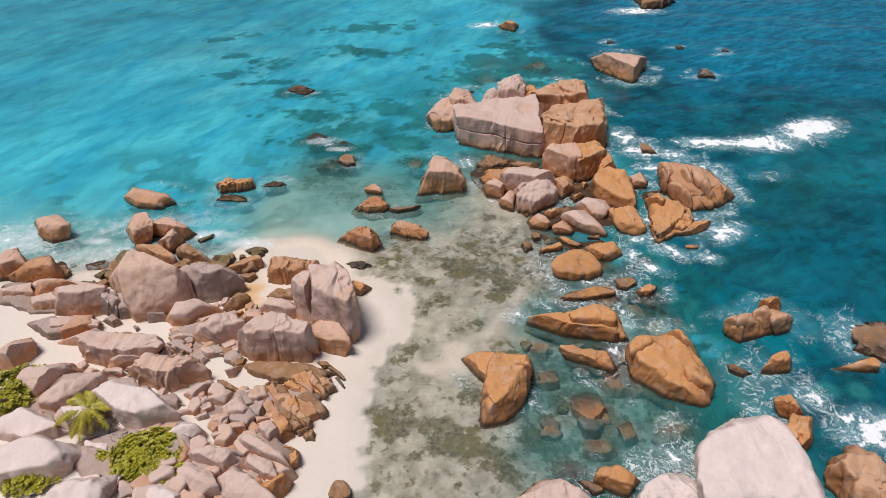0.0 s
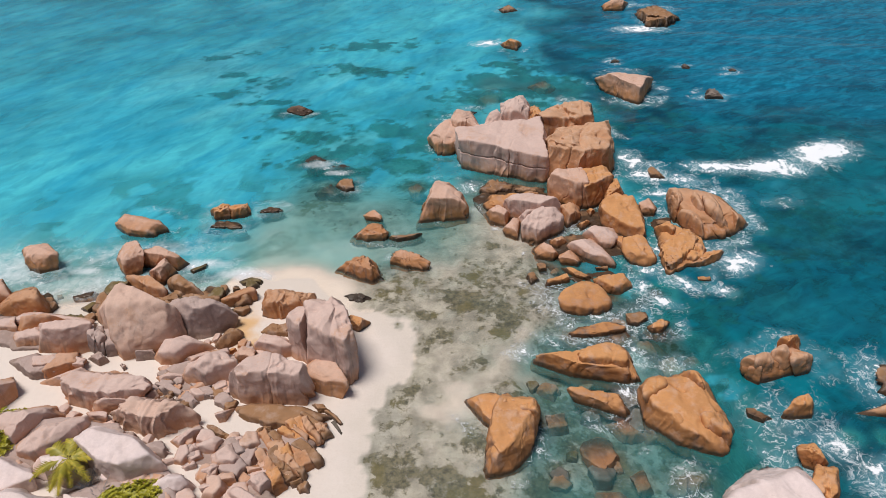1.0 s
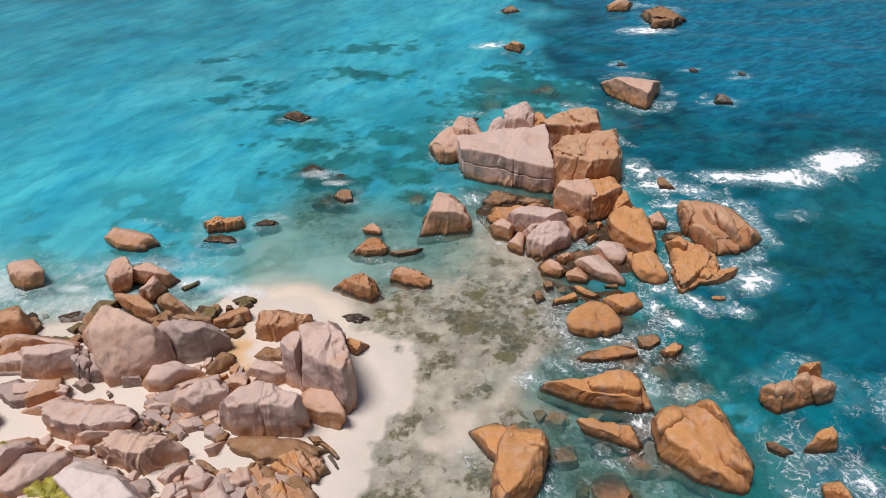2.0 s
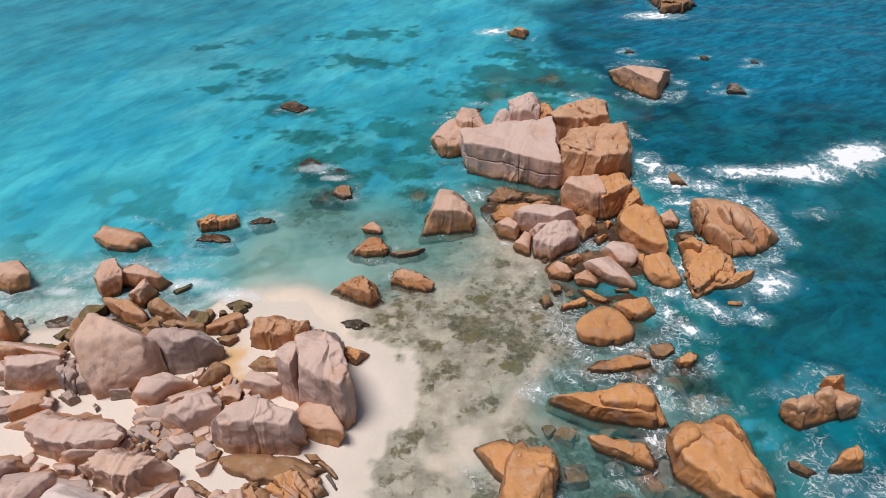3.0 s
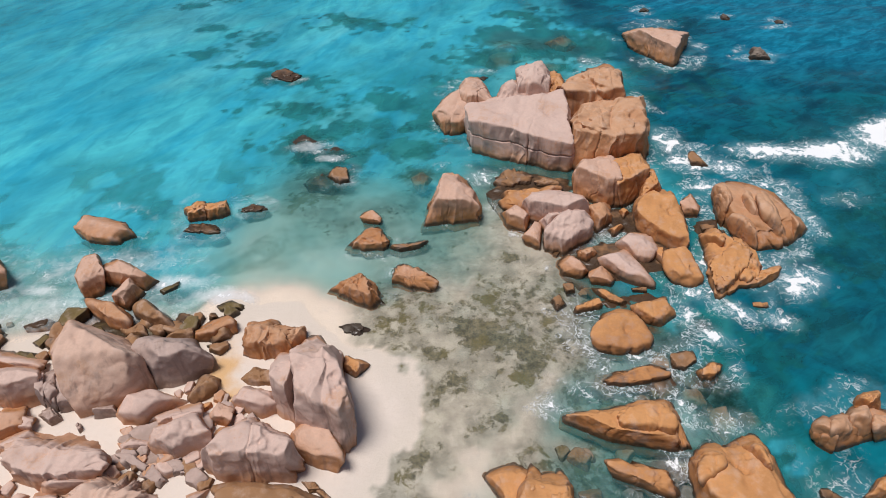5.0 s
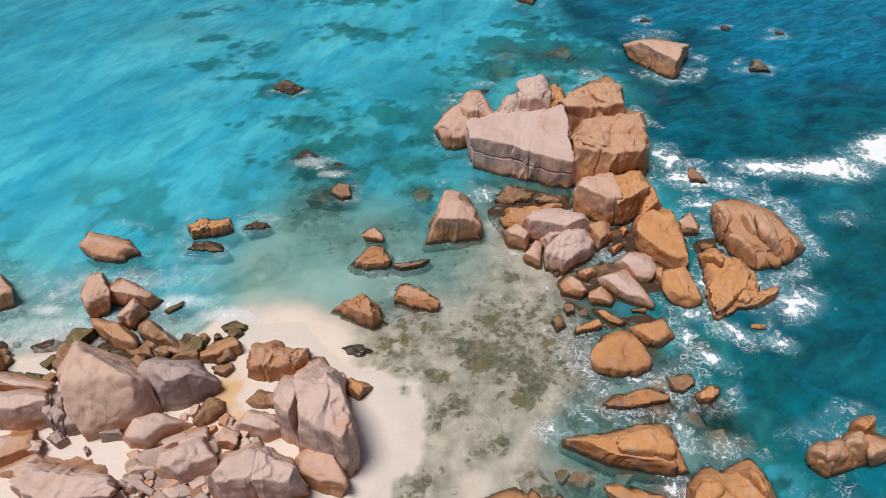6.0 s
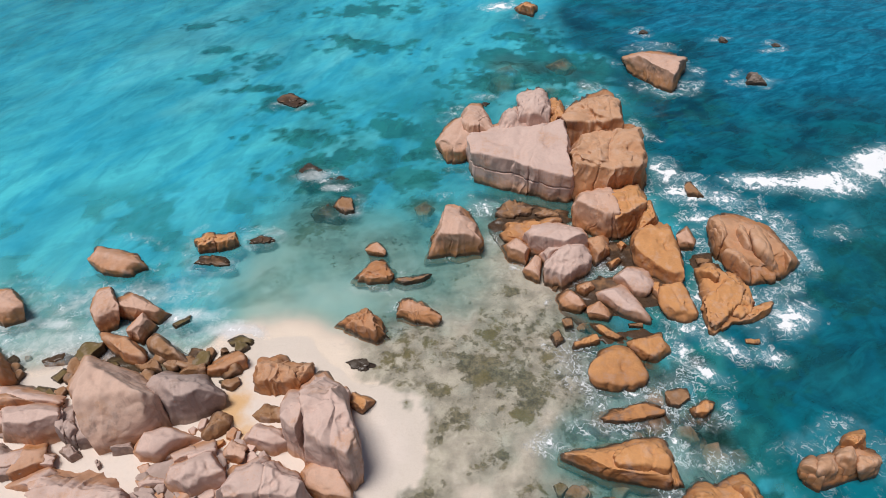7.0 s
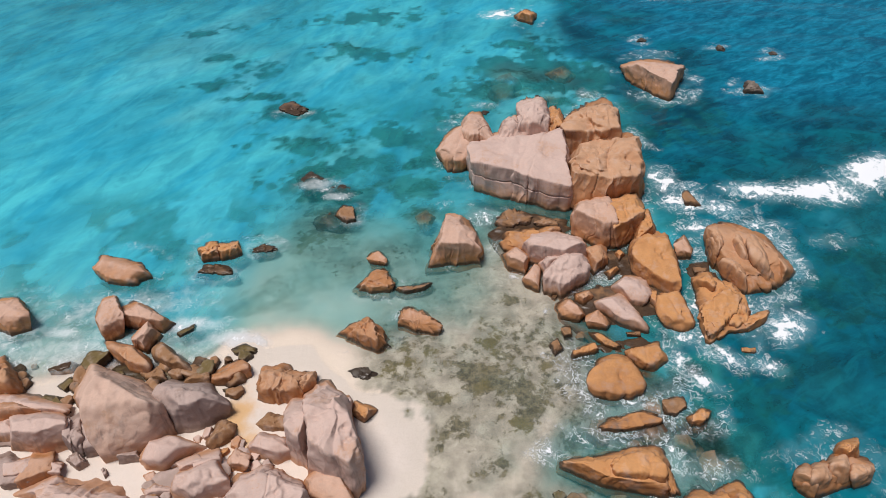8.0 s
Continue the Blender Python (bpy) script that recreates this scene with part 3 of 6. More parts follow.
    return tagged(ob, ("large " if size > 1.8 else "small " if size < 0.45 else "") + LOOKS[look_name] + where, "rock", group)


# rocks begin
rock(7.09, 65.25, 1.24, 0.00, "pink", 1, [(134, 52, 4.9), (102, 62, 3.2), (-4, 13, 3.66), (-6, 9, 3.63), (-38, 5, 5.10), (-114, 5, 3.17), (178, 1, 5.38), (-90, 83, 2.16)], flute=0.5, lvl=6, round=44, joints=((0,88,.45),(-20,2,.6)), fine=1.4)
rock(1.20, 70.14, 0.92, 0.00, "pinklow", 2, [(156, 39, 2.10), (120, 60, 1.95), (47, 57, 2.14), (15, 33, 2.42), (-10, -11, 2.49), (-66, 5, 2.21), (-104, 5, 2.96), (-169, -17, 2.71), (-90, 83, 1.38)], flute=.7, lvl=5)
rock(2.51, 71.50, 1.46, 0.00, "pinklow", 3, [(160, 33, 1.86), (70, 64, 1.85), (12, 28, 1.43), (-13, -16, 1.68), (-94, 5, 2.14), (-177, -9, 1.33), (-90, 83, 1.74)], flute=.6, lvl=5, join=True)
rock(6.78, 70.73, 1.53, 0.00, "pink", 4, [(164, 22, 2.05), (120, 60, 2.08), (24, 47, 1.61), (8, 29, 1.57), (-7, 3, 2.29), (-88, 5, 1.59), (178, -6, 2.21), (-90, 83, 2.17)], flute=.8, lvl=5, fine=1.5)
rock(8.27, 71.78, 1.96, 0.00, "pink", 5, [(119, 61, 2.33), (15, 41, 2.22), (-8, 2, 1.58), (-101, 5, 2.28), (-176, -20, 1.49), (178, -8, 1.51), (-90, 83, 2.54)], flute=.8, lvl=5, fine=1.5, join=True)
rock(10.16, 71.41, 1.53, 0.00, "orange", 6, [(166, 11, 1.12), (100, 64, 2.32), (7, 32, 1.63), (-10, 2, 1.27), (-94, 5, 2.63), (174, -5, 1.28), (-90, 83, 2.07)], flute=1.3, lvl=5)
rock(14.13, 70.89, 2.02, 0.00, "mixed", 7, [(147, 39, 2.57), (116, 60, 1.98), (42, 62, 2.42), (-6, 19, 2.40), (-14, 3, 2.56), (-91, 5, 2.53), (172, -6, 2.96), (-90, 83, 1.98)], flute=0.8, lvl=5, round=26, fine=1.4)
rock(14.02, 64.51, 1.61, 0.00, "mixed", 8, [(147, 34, 3.05), (98, 61, 2.48), (94, 62, 2.53), (-8, 19, 3.26), (-12, 12, 3.32), (-82, 5, 3.3), (-94, 5, 3.4), (174, -10, 3.25), (171, -4, 3.24), (-90, 83, 2.29)], flute=0.7, lvl=6, round=30, fine=1.4)
rock(11.85, 57.46, 1.21, 0.00, "pinklow", 9, [(149, 28, 2.09), (97, 57, 1.86), (6, 31, 1.93), (-12, 7, 1.86), (-81, 5, 1.89), (-132, 5, 1.28), (171, -5, 2.03), (-90, 83, 1.69)], flute=0.6, round=26, lvl=5, fine=1.4)
rock(14.62, 57.73, 1.31, 0.00, "orange", 10, [(108, 54, 1.73), (9, 38, 1.58), (-24, -9, 1.02), (-59, 5, 1.16), (174, -16, 1.27), (-90, 83, 1.39)], flute=.5, round=24, lvl=5)
rock(15.92, 56.88, 0.87, 0.00, "orange", 11, [(159, 4, 0.7), (128, 41, 1.1), (-2, 26, 0.8), (-53, 5, 0.8), (-90, 83, 1.1)], lvl=5)
rock(15.64, 53.04, 0.73, 0.00, "orange", 12, [(160, 3, 1.87), (134, 35, 2.01), (71, 57, 2.03), (1, 31, 1.80), (-13, 14, 1.96), (-80, 5, 3.3), (-140, 5, 1.87), (173, -15, 1.83), (-90, 83, 1.07)], flute=.5, round=18, lvl=5)
rock(15.85, 47.93, 0.41, 0.00, "orange", 13, [(101, 48, 1.6), (4, 31, 1.15), (-30, -6, 1.75), (-111, 5, 1.5), (178, -23, 0.97), (165, -9, 1.16), (-90, 83, 0.79)], flute=.4)
rock(14.64, 49.17, 0.40, 0.00, "orange", 14, [(94, 50, 0.68), (-13, 11, 0.39), (-144, 5, 0.24), (-175, 5, 0.20), (-90, 83, 0.40)])
rock(5.26, 59.64, 0.14, 0.00, "brown", 15, [(134, 46, 1.20), (122, 51, 1.10), (45, 51, 1.03), (4, 19, 1.92), (-78, 5, 1.18), (-82, 5, 1.13), (-153, 5, 2.11), (-90, 83, 0.56)], flute=1.3)
rock(7.86, 58.94, 0.19, 0.00, "brown", 16, [(116, 52, 0.58), (67, 56, 0.49), (-31, 5, 1.26), (-96, 5, 0.48), (-172, -22, 1.26), (-90, 83, 0.41)], flute=1)
rock(5.92, 56.55, 0.36, 0.00, "orange", 17, [(147, 34, 1.60), (95, 56, 0.87), (0, 17, 3.24), (-55, 5, 0.81), (-97, 5, 1.51), (-171, -18, 2.25), (-90, 83, 0.54)], flute=.6)
rock(7.91, 54.54, 0.89, 0.00, "pink", 18, [(147, 32, 2.21), (99, 55, 1.44), (40, 50, 1.72), (1, 20, 2.49), (-62, 5, 1.46), (-106, 5, 1.10), (-157, 5, 2.06), (-90, 83, 1.41)], lvl=5, flute=.5, chips=3)
rock(4.79, 53.87, 0.54, 0.00, "pinklow", 19, [(129, 45, 1.01), (26, 38, 0.94), (-23, 5, 0.90), (-121, 5, 0.59), (-165, 5, 0.72), (-90, 83, 1.06)], flute=.4, join=True)
rock(8.45, 52.12, 0.64, 0.00, "pink", 20, [(171, 0, 1.77), (150, 25, 1.50), (120, 47, 1.48), (15, 34, 2.00), (-14, 0, 1.84), (-58, 5, 1.43), (-110, 5, 1.93), (-90, 83, 1.46)], lvl=5, flute=.5, chips=3)
rock(7.47, 53.30, 0.68, 0.00, "pink", 21, [(141, 34, 0.64), (93, 54, 0.69), (-16, -7, 0.95), (-68, 5, 0.53), (-157, 5, 0.75), (-90, 83, 1.42)], flute=.4, join=True)
rock(5.82, 52.01, 0.43, 0.00, "pinklow", 22, [(146, 31, 0.53), (35, 43, 1.01), (-10, 0, 0.64), (-124, 5, 0.71), (-176, -14, 0.83), (-90, 83, 0.67)])
rock(11.35, 53.75, 0.52, 0.00, "mixed", 23, [(121, 45, 1.08), (27, 45, 1.16), (-16, 0, 1.17), (-58, 5, 0.77), (-158, 5, 1.06), (175, -12, 1.10), (-90, 83, 0.88)], flute=.6)
rock(13.24, 54.25, 0.36, 0.00, "orange", 24, [(127, 40, 0.42), (10, 34, 0.41), (-42, 5, 0.24), (-168, 5, 0.22), (-90, 83, 0.44)])
rock(12.34, 52.38, 0.35, 0.00, "orange", 25, [(122, 42, 0.33), (17, 38, 0.60), (-45, 5, 0.17), (-163, 5, 0.46), (-90, 83, 0.35)])
rock(13.19, 50.05, 0.58, 0.00, "pink", 26, [(133, 33, 1.16), (83, 53, 1.20), (7, 32, 1.26), (-29, -11, 1.42), (-108, 5, 1.01), (-144, 5, 0.77), (168, -7, 1.44), (-90, 83, 0.82)])
rock(11.95, 47.91, 0.49, 0.00, "pink", 27, [(119, 42, 1.64), (52, 51, 1.19), (18, 38, 0.97), (-51, 5, 2.36), (-119, 5, 0.81), (-139, 5, 0.72), (-179, -19, 1.63), (-90, 83, 0.81)], flute=.5)
rock(8.47, 48.49, 0.22, 0.00, "pinklow", 28, [(117, 44, 0.99), (32, 41, 0.64), (27, 39, 0.69), (-58, 5, 0.94), (-113, 5, 0.75), (-164, 5, 1.02), (-90, 83, 0.68)])
rock(9.50, 49.65, 0.35, 0.00, "mixed", 29, [(113, 46, 0.47), (21, 37, 0.76), (-50, 5, 0.40), (-129, 5, 0.41), (171, -5, 0.76), (-90, 83, 0.55)])
rock(10.19, 47.42, 0.21, 0.00, "pinklow", 30, [(120, 41, 0.76), (27, 40, 0.63), (-30, 5, 0.85), (-107, 5, 0.61), (-175, -21, 0.79), (-90, 83, 0.59)])
rock(7.76, 46.55, 0.14, 0.00, "brown", 31, [(96, 48, 0.37), (-3, 12, 0.37), (-88, 5, 0.38), (-177, -16, 0.37), (-90, 83, 0.26)])
rock(6.79, 45.19, 0.17, 0.00, "brown", 32, [(121, 40, 0.47), (15, 27, 0.41), (-54, 5, 0.45), (-162, 5, 0.36), (-90, 83, 0.23)])
rock(8.75, 44.80, 0.08, 0.00, "orange", 33, [(113, 41, 0.31), (3, 20, 0.89), (-83, 5, 0.35), (174, -8, 0.89), (-90, 83, 0.42)])
rock(10.45, 45.51, 0.11, 0.00, "orange", 34, [(79, 49, 0.53), (47, 46, 0.32), (-40, 5, 1.18), (-113, 5, 0.43), (-143, 5, 0.42), (-90, 83, 0.29)])
rock(12.55, 46.06, 0.13, 0.00, "brown", 35, [(87, 48, 0.24), (-11, 11, 0.52), (-96, 5, 0.10), (174, -15, 0.52), (-90, 83, 0.27)])
rock(10.55, 42.03, 0.38, 0.00, "orange", 36, [(137, 26, 1.71), (96, 45, 1.37), (55, 47, 1.36), (13, 31, 1.49), (-20, 3, 1.93), (-77, 5, 1.42), (-105, 5, 1.59), (-172, -22, 1.94), (-90, 83, 0.62)], round=1)
rock(12.78, 43.77, 0.18, 0.00, "orange", 37, [(103, 44, 0.95), (8, 31, 1.32), (-55, 5, 1.19), (-98, 5, 0.92), (-148, 5, 1.02), (167, -7, 1.46), (-90, 83, 0.72)], flute=.4)
rock(10.51, 38.80, 0.08, 0.00, "orange", 38, [(119, 33, 0.85), (102, 39, 0.54), (61, 44, 1.10), (-7, 16, 2.08), (-76, 5, 0.69), (-93, 5, 0.75), (-161, 5, 2.08), (-90, 83, 0.42)], flute=.6)
rock(13.80, 39.75, 0.18, 0.00, "brown", 39, [(93, 42, 0.58), (-2, 24, 0.79), (-56, 5, 0.49), (-106, 5, 0.64), (166, -11, 0.78), (-90, 83, 0.32)])
rock(15.09, 38.84, 0.22, 0.00, "orange", 40, [(119, 29, 0.40), (76, 45, 0.59), (-40, 5, 0.47), (-84, 5, 0.41), (-164, 5, 0.76), (-90, 83, 0.38)])
rock(22.69, 52.95, 0.56, 0.00, "mixed", 41, [(105, 51, 2.82), (61, 59, 2.07), (12, 47, 2.23), (-49, 5, 3.35), (-79, 5, 3.05), (-149, 5, 2.42), (-174, 5, 2.10), (164, -13, 2.67), (-90, 83, 1.14)], lvl=5, flute=.5, run=-60)
rock(20.89, 54.17, 0.94, 0.00, "mixed", 42, [(110, 49, 1.52), (-3, 33, 0.96), (-22, 7, 0.73), (-51, 5, 0.85), (-179, 5, 0.45), (164, -14, 0.76), (-90, 83, 1.36)], lvl=5, flute=.3, round=5, join=True)
rock(21.46, 51.13, 0.83, 0.00, "mixed", 43, [(130, 31, 1.49), (30, 52, 0.95), (-7, 29, 0.84), (-40, 5, 1.22), (-145, 5, 0.46), (173, -27, 0.94), (-90, 83, 1.17)], flute=.3, round=5, join=True)
rock(22.64, 53.11, 1.02, 0.00, "mixed", 44, [(105, 50, 1.70), (-2, 35, 0.64), (-14, 22, 0.62), (-105, 5, 1.30), (-180, 5, 0.62), (168, -22, 0.66), (-90, 83, 1.48)], flute=.3, round=5, join=True)
rock(23.78, 52.25, 0.96, 0.00, "mixed", 45, [(102, 51, 2.02), (-1, 38, 0.81), (-9, 30, 0.72), (-35, -4, 1.43), (-126, 5, 1.43), (171, -27, 0.67), (169, -26, 0.68), (-90, 83, 1.54)], flute=.3, round=5, join=True)
rock(25.21, 52.22, 0.69, 0.00, "mixed", 46, [(28, 54, 0.92), (9, 46, 0.66), (-50, 5, 1.21), (-174, 5, 0.36), (169, -27, 0.57), (-90, 83, 1.41)], flute=.3, round=5, join=True)
rock(19.13, 47.98, 0.62, 0.00, "orange", 47, [(113, 44, 2.47), (47, 54, 1.84), (-7, 29, 2.07), (-25, 7, 2.34), (-67, 5, 2.56), (180, -29, 1.75), (171, -20, 1.59), (165, -13, 1.73), (-90, 83, 0.38)], lvl=5, flute=.6, run=-110)
rock(18.78, 49.77, 0.83, 0.00, "orange", 48, [(117, 41, 1.00), (17, 45, 0.94), (-38, 5, 0.71), (-145, 5, 0.35), (173, -23, 0.83), (-90, 83, 1.07)], flute=.6, round=8, join=True)
rock(19.12, 47.11, 1.05, 0.00, "orange", 49, [(132, 26, 1.25), (67, 54, 1.60), (-27, 4, 1.17), (-48, 5, 0.76), (172, -22, 1.52), (-90, 83, 0.45)], lvl=5, flute=.9, fine=1.8, round=8, join=True)
rock(20.55, 47.29, 0.29, 0.00, "orange", 50, [(43, 53, 1.00), (-19, 15, 0.79), (-81, 5, 1.29), (164, -16, 0.79), (-90, 83, 1.01)], flute=.9, fine=1.8, round=8, join=True)
rock(21.49, 46.45, 0.70, 0.00, "orange", 51, [(118, 35, 0.59), (87, 50, 0.68), (-39, 5, 0.54), (-60, 5, 0.21), (172, -26, 1.05), (-90, 83, 0.30)], flute=1, run=-120)
rock(18.74, 55.00, 0.19, 0.00, "pinklow", 52, [(130, 35, 0.85), (8, 38, 0.63), (-27, -5, 0.73), (-103, 5, 1.01), (175, -24, 0.66), (-90, 83, 0.71)])
rock(21.21, 61.75, 0.11, 0.00, "brown", 53, [(123, 45, 0.76), (12, 45, 0.42), (-94, 5, 1.00), (172, -22, 0.52), (-90, 83, 0.39)])
rock(19.34, 52.38, 0.19, 0.00, "brown", 54, [(90, 53, 0.30), (-1, 31, 0.53), (-83, 5, 0.24), (175, -25, 0.55), (-90, 83, 0.21)])
rock(20.24, 44.10, 0.19, 0.00, "orange", 55, [(90, 46, 0.28), (-12, 23, 0.50), (-102, 5, 0.10), (169, -22, 0.51), (-90, 83, 0.21)])
rock(8.47, 34.91, 1.02, 0.00, "orange", 56, [(98, 37, 0.83), (96, 38, 0.79), (74, 41, 1.19), (-11, 13, 3.13), (-102, 5, 0.50), (-119, 5, 0.52), (-164, 5, 2.47), (-90, 83, 0.38)], lvl=5, flute=.4, run=-150)
rock(10.48, 34.98, 0.97, 0.00, "orange", 57, [(112, 33, 1.24), (77, 41, 1.18), (12, 29, 1.45), (-29, -2, 1.53), (-99, 5, 0.91), (-171, -22, 1.83), (-90, 83, 0.93)], lvl=5, flute=.6, round=8, join=True)
rock(11.83, 34.83, 0.14, 0.00, "orange", 58, [(56, 41, 0.88), (8, 27, 0.50), (-82, 5, 1.16), (-158, 5, 0.52), (175, -16, 0.54), (-90, 83, 0.76)], flute=.5)
rock(9.32, 31.93, 0.48, 0.00, "orange", 59, [(95, 34, 1.18), (69, 37, 0.68), (20, 29, 1.17), (-55, 5, 1.85), (-112, 5, 0.45), (-170, -20, 1.62), (-90, 83, 0.42)], flute=.9)
rock(14.49, 30.54, 0.34, 0.00, "orange", 60, [(121, 33, 2.86), (97, 44, 2.70), (5, 31, 1.91), (-28, 3, 2.61), (-68, 5, 2.80), (-114, 5, 2.10), (-145, 5, 1.97), (175, -16, 2.40), (-90, 83, 1.36)], lvl=5, flute=.5, run=-55)
rock(12.91, 31.82, 1.10, 0.00, "orange", 61, [(131, 27, 0.99), (58, 48, 0.96), (-10, 15, 0.87), (-63, 5, 0.49), (-176, -24, 0.91), (-90, 83, 1.10)], flute=.4, round=5, join=True)
rock(15.43, 31.92, 0.83, 0.00, "orange", 62, [(116, 35, 1.36), (5, 31, 0.72), (-5, 23, 0.77), (-106, 5, 0.62), (-167, 5, 0.48), (-90, 83, 1.67)], lvl=5, flute=.5, round=5, join=True)
rock(15.40, 29.19, 0.64, 0.00, "orange", 63, [(106, 37, 1.28), (16, 37, 0.96), (-30, 1, 1.23), (-109, 5, 0.72), (-167, 5, 0.75), (-90, 83, 1.26)], flute=.4, round=5, join=True)
rock(13.38, 29.55, 0.68, 0.00, "orange", 64, [(107, 38, 1.04), (8, 30, 0.79), (-64, 5, 0.79), (-156, 5, 0.38), (-90, 83, 1.02)], flute=.4, round=5, join=True)
rock(3.58, 29.07, 1.15, 0.00, "orange", 65, [(169, 6, 1.44), (132, 33, 1.87), (84, 45, 1.84), (7, 16, 1.73), (-15, -5, 1.25), (-44, 5, 1.17), (-85, 5, 1.80), (-90, 83, 0.85)], lvl=5, flute=.4, fine=1.3)
rock(3.36, 31.01, 1.07, 0.00, "orange", 66, [(150, 22, 0.68), (73, 44, 0.78), (1, 8, 0.64), (-76, 5, 0.60), (-171, -13, 0.62), (-90, 83, 1.33)], flute=.6, round=8, join=True)
rock(4.62, 30.29, 0.97, 0.00, "orange", 67, [(122, 37, 0.98), (16, 23, 0.84), (-18, -8, 0.62), (-108, 5, 0.61), (178, -6, 0.66), (-90, 83, 1.43)], flute=.6, round=8, join=True)
rock(2.04, 31.26, 0.70, 0.00, "orange", 68, [(114, 42, 0.99), (78, 45, 0.94), (-10, -4, 0.97), (-138, 5, 0.40), (-149, 5, 0.37), (-90, 83, 0.30)], flute=.6)
rock(21.46, 34.35, 0.51, 0.00, "mixed", 69, [(107, 28, 0.90), (57, 47, 1.53), (-32, 13, 1.93), (-74, 5, 0.64), (-142, 5, 1.94), (161, -18, 1.98), (-90, 83, 0.79)], flute=.5)
rock(19.68, 33.89, 0.81, 0.00, "mixed", 70, [(115, 23, 0.76), (8, 37, 0.68), (-35, 7, 0.62), (-129, 5, 0.24), (165, -22, 0.62), (-90, 83, 1.09)], flute=.3, round=5, join=True)
rock(20.77, 34.15, 0.62, 0.00, "mixed", 71, [(112, 25, 0.89), (-3, 33, 0.66), (-44, 5, 0.53), (-84, 5, 0.58), (162, -21, 0.59), (-90, 83, 1.28)], flute=.3, round=5, join=True)
rock(21.99, 34.51, 0.59, 0.00, "mixed", 72, [(111, 26, 0.94), (-14, 28, 0.69), (-53, 5, 0.53), (-106, 5, 0.66), (161, -22, 0.63), (-90, 83, 1.51)], flute=.3, round=5, join=True)
rock(23.15, 34.37, 0.74, 0.00, "mixed", 73, [(77, 43, 0.61), (-35, 11, 0.52), (-75, 5, 0.42), (159, -22, 0.56), (-90, 83, 0.96)], flute=.3, round=5, join=True)
rock(22.73, 35.48, 0.86, 0.00, "orange", 74, [(129, 10, 0.66), (97, 36, 0.82), (-23, 21, 0.71), (-80, 5, 0.35), (-130, 5, 0.60), (157, -19, 0.62), (-90, 83, 1.54)], flute=.4, lvl=5)
rock(21.59, 30.92, 0.27, 0.00, "orange", 75, [(131, 3, 0.50), (113, 18, 0.54), (2, 36, 0.94), (-35, 12, 0.66), (-85, 5, 0.50), (-95, 5, 0.64), (-90, 83, 1.03)], flute=.4)
rock(18.79, 30.65, 0.16, 0.00, "brown", 76, [(73, 38, 0.37), (44, 41, 0.29), (-62, 5, 0.63), (-124, 5, 0.30), (163, -20, 0.58), (-90, 83, 0.14)])
rock(16.33, 21.56, 1.99, 0.00, "white", 77, [(159, -9, 3.08), (122, 21, 3.03), (94, 37, 2.80), (22, 41, 2.57), (4, 34, 2.33), (-6, 29, 2.41), (-34, 10, 3.20), (-92, 5, 2.58), (168, -15, 3.28), (-90, 83, 2.01)], lvl=6, round=13)
rock(20.10, 24.90, 0.50, 0.00, "orange", 78, [(145, -4, 0.68), (81, 42, 1.27), (-19, 21, 0.84), (-44, 5, 0.63), (-122, 5, 0.87), (-152, 5, 0.89), (-90, 83, 1.10)], flute=.4, lvl=5)
rock(20.35, 26.92, 0.55, 0.00, "orange", 79, [(105, 33, 0.84), (0, 33, 0.65), (-60, 5, 0.52), (-122, 5, 0.39), (168, -24, 0.61), (-90, 83, 1.15)], lvl=5)
rock(21.65, 21.44, 1.12, 0.00, "mixed", 80, [(123, 13, 1.95), (56, 45, 1.68), (12, 42, 1.79), (-30, 18, 1.94), (-99, 5, 1.59), (-170, 5, 1.28), (159, -19, 1.89), (-90, 83, 1.48)], lvl=5, flute=.8)
rock(5.35, 21.37, 0.66, 0.00, "pink", 81, [(125, 26, 1.43), (71, 35, 1.18), (60, 34, 1.22), (11, 20, 2.15), (-92, 5, 1.18), (175, -1, 2.59), (-90, 83, 1.54)], flute=1, lvl=5)
rock(8.80, 22.45, 0.46, 0.00, "orange", 82, [(152, 6, 0.96), (100, 33, 0.85), (47, 35, 0.88), (-39, 5, 0.99), (-108, 5, 0.49), (-127, 5, 0.58), (-90, 83, 0.74)], flute=.4)
rock(11.79, 20.85, 1.13, 0.00, "white", 83, [(136, 13, 1.63), (101, 31, 1.48), (55, 39, 1.54), (1, 24, 1.76), (-38, -2, 1.90), (-92, 5, 1.17), (174, -13, 2.14), (-90, 83, 1.47)], flute=1, lvl=5)
rock(7.60, 22.27, 0.27, 0.00, "brown", 84, [(90, 34, 0.41), (44, 32, 0.30), (-69, 5, 0.41), (-147, 5, 0.21), (-90, 83, 0.13)])
rock(29.38, 32.58, 0.12, 0.00, "brown", 85, [(102, 40, 1.81), (32, 54, 1.79), (-50, 5, 1.93), (-109, 5, 1.88), (-124, 5, 2.06), (160, -24, 1.80), (-90, 83, 0.48)], flute=1.2, run=5, fine=2.0)
rock(27.67, 30.48, 0.22, 0.00, "orange", 86, [(105, 34, 0.61), (40, 52, 0.66), (-67, 5, 0.59), (-102, 5, 0.48), (-3, 5, 0.20), (-90, 83, 0.58)])
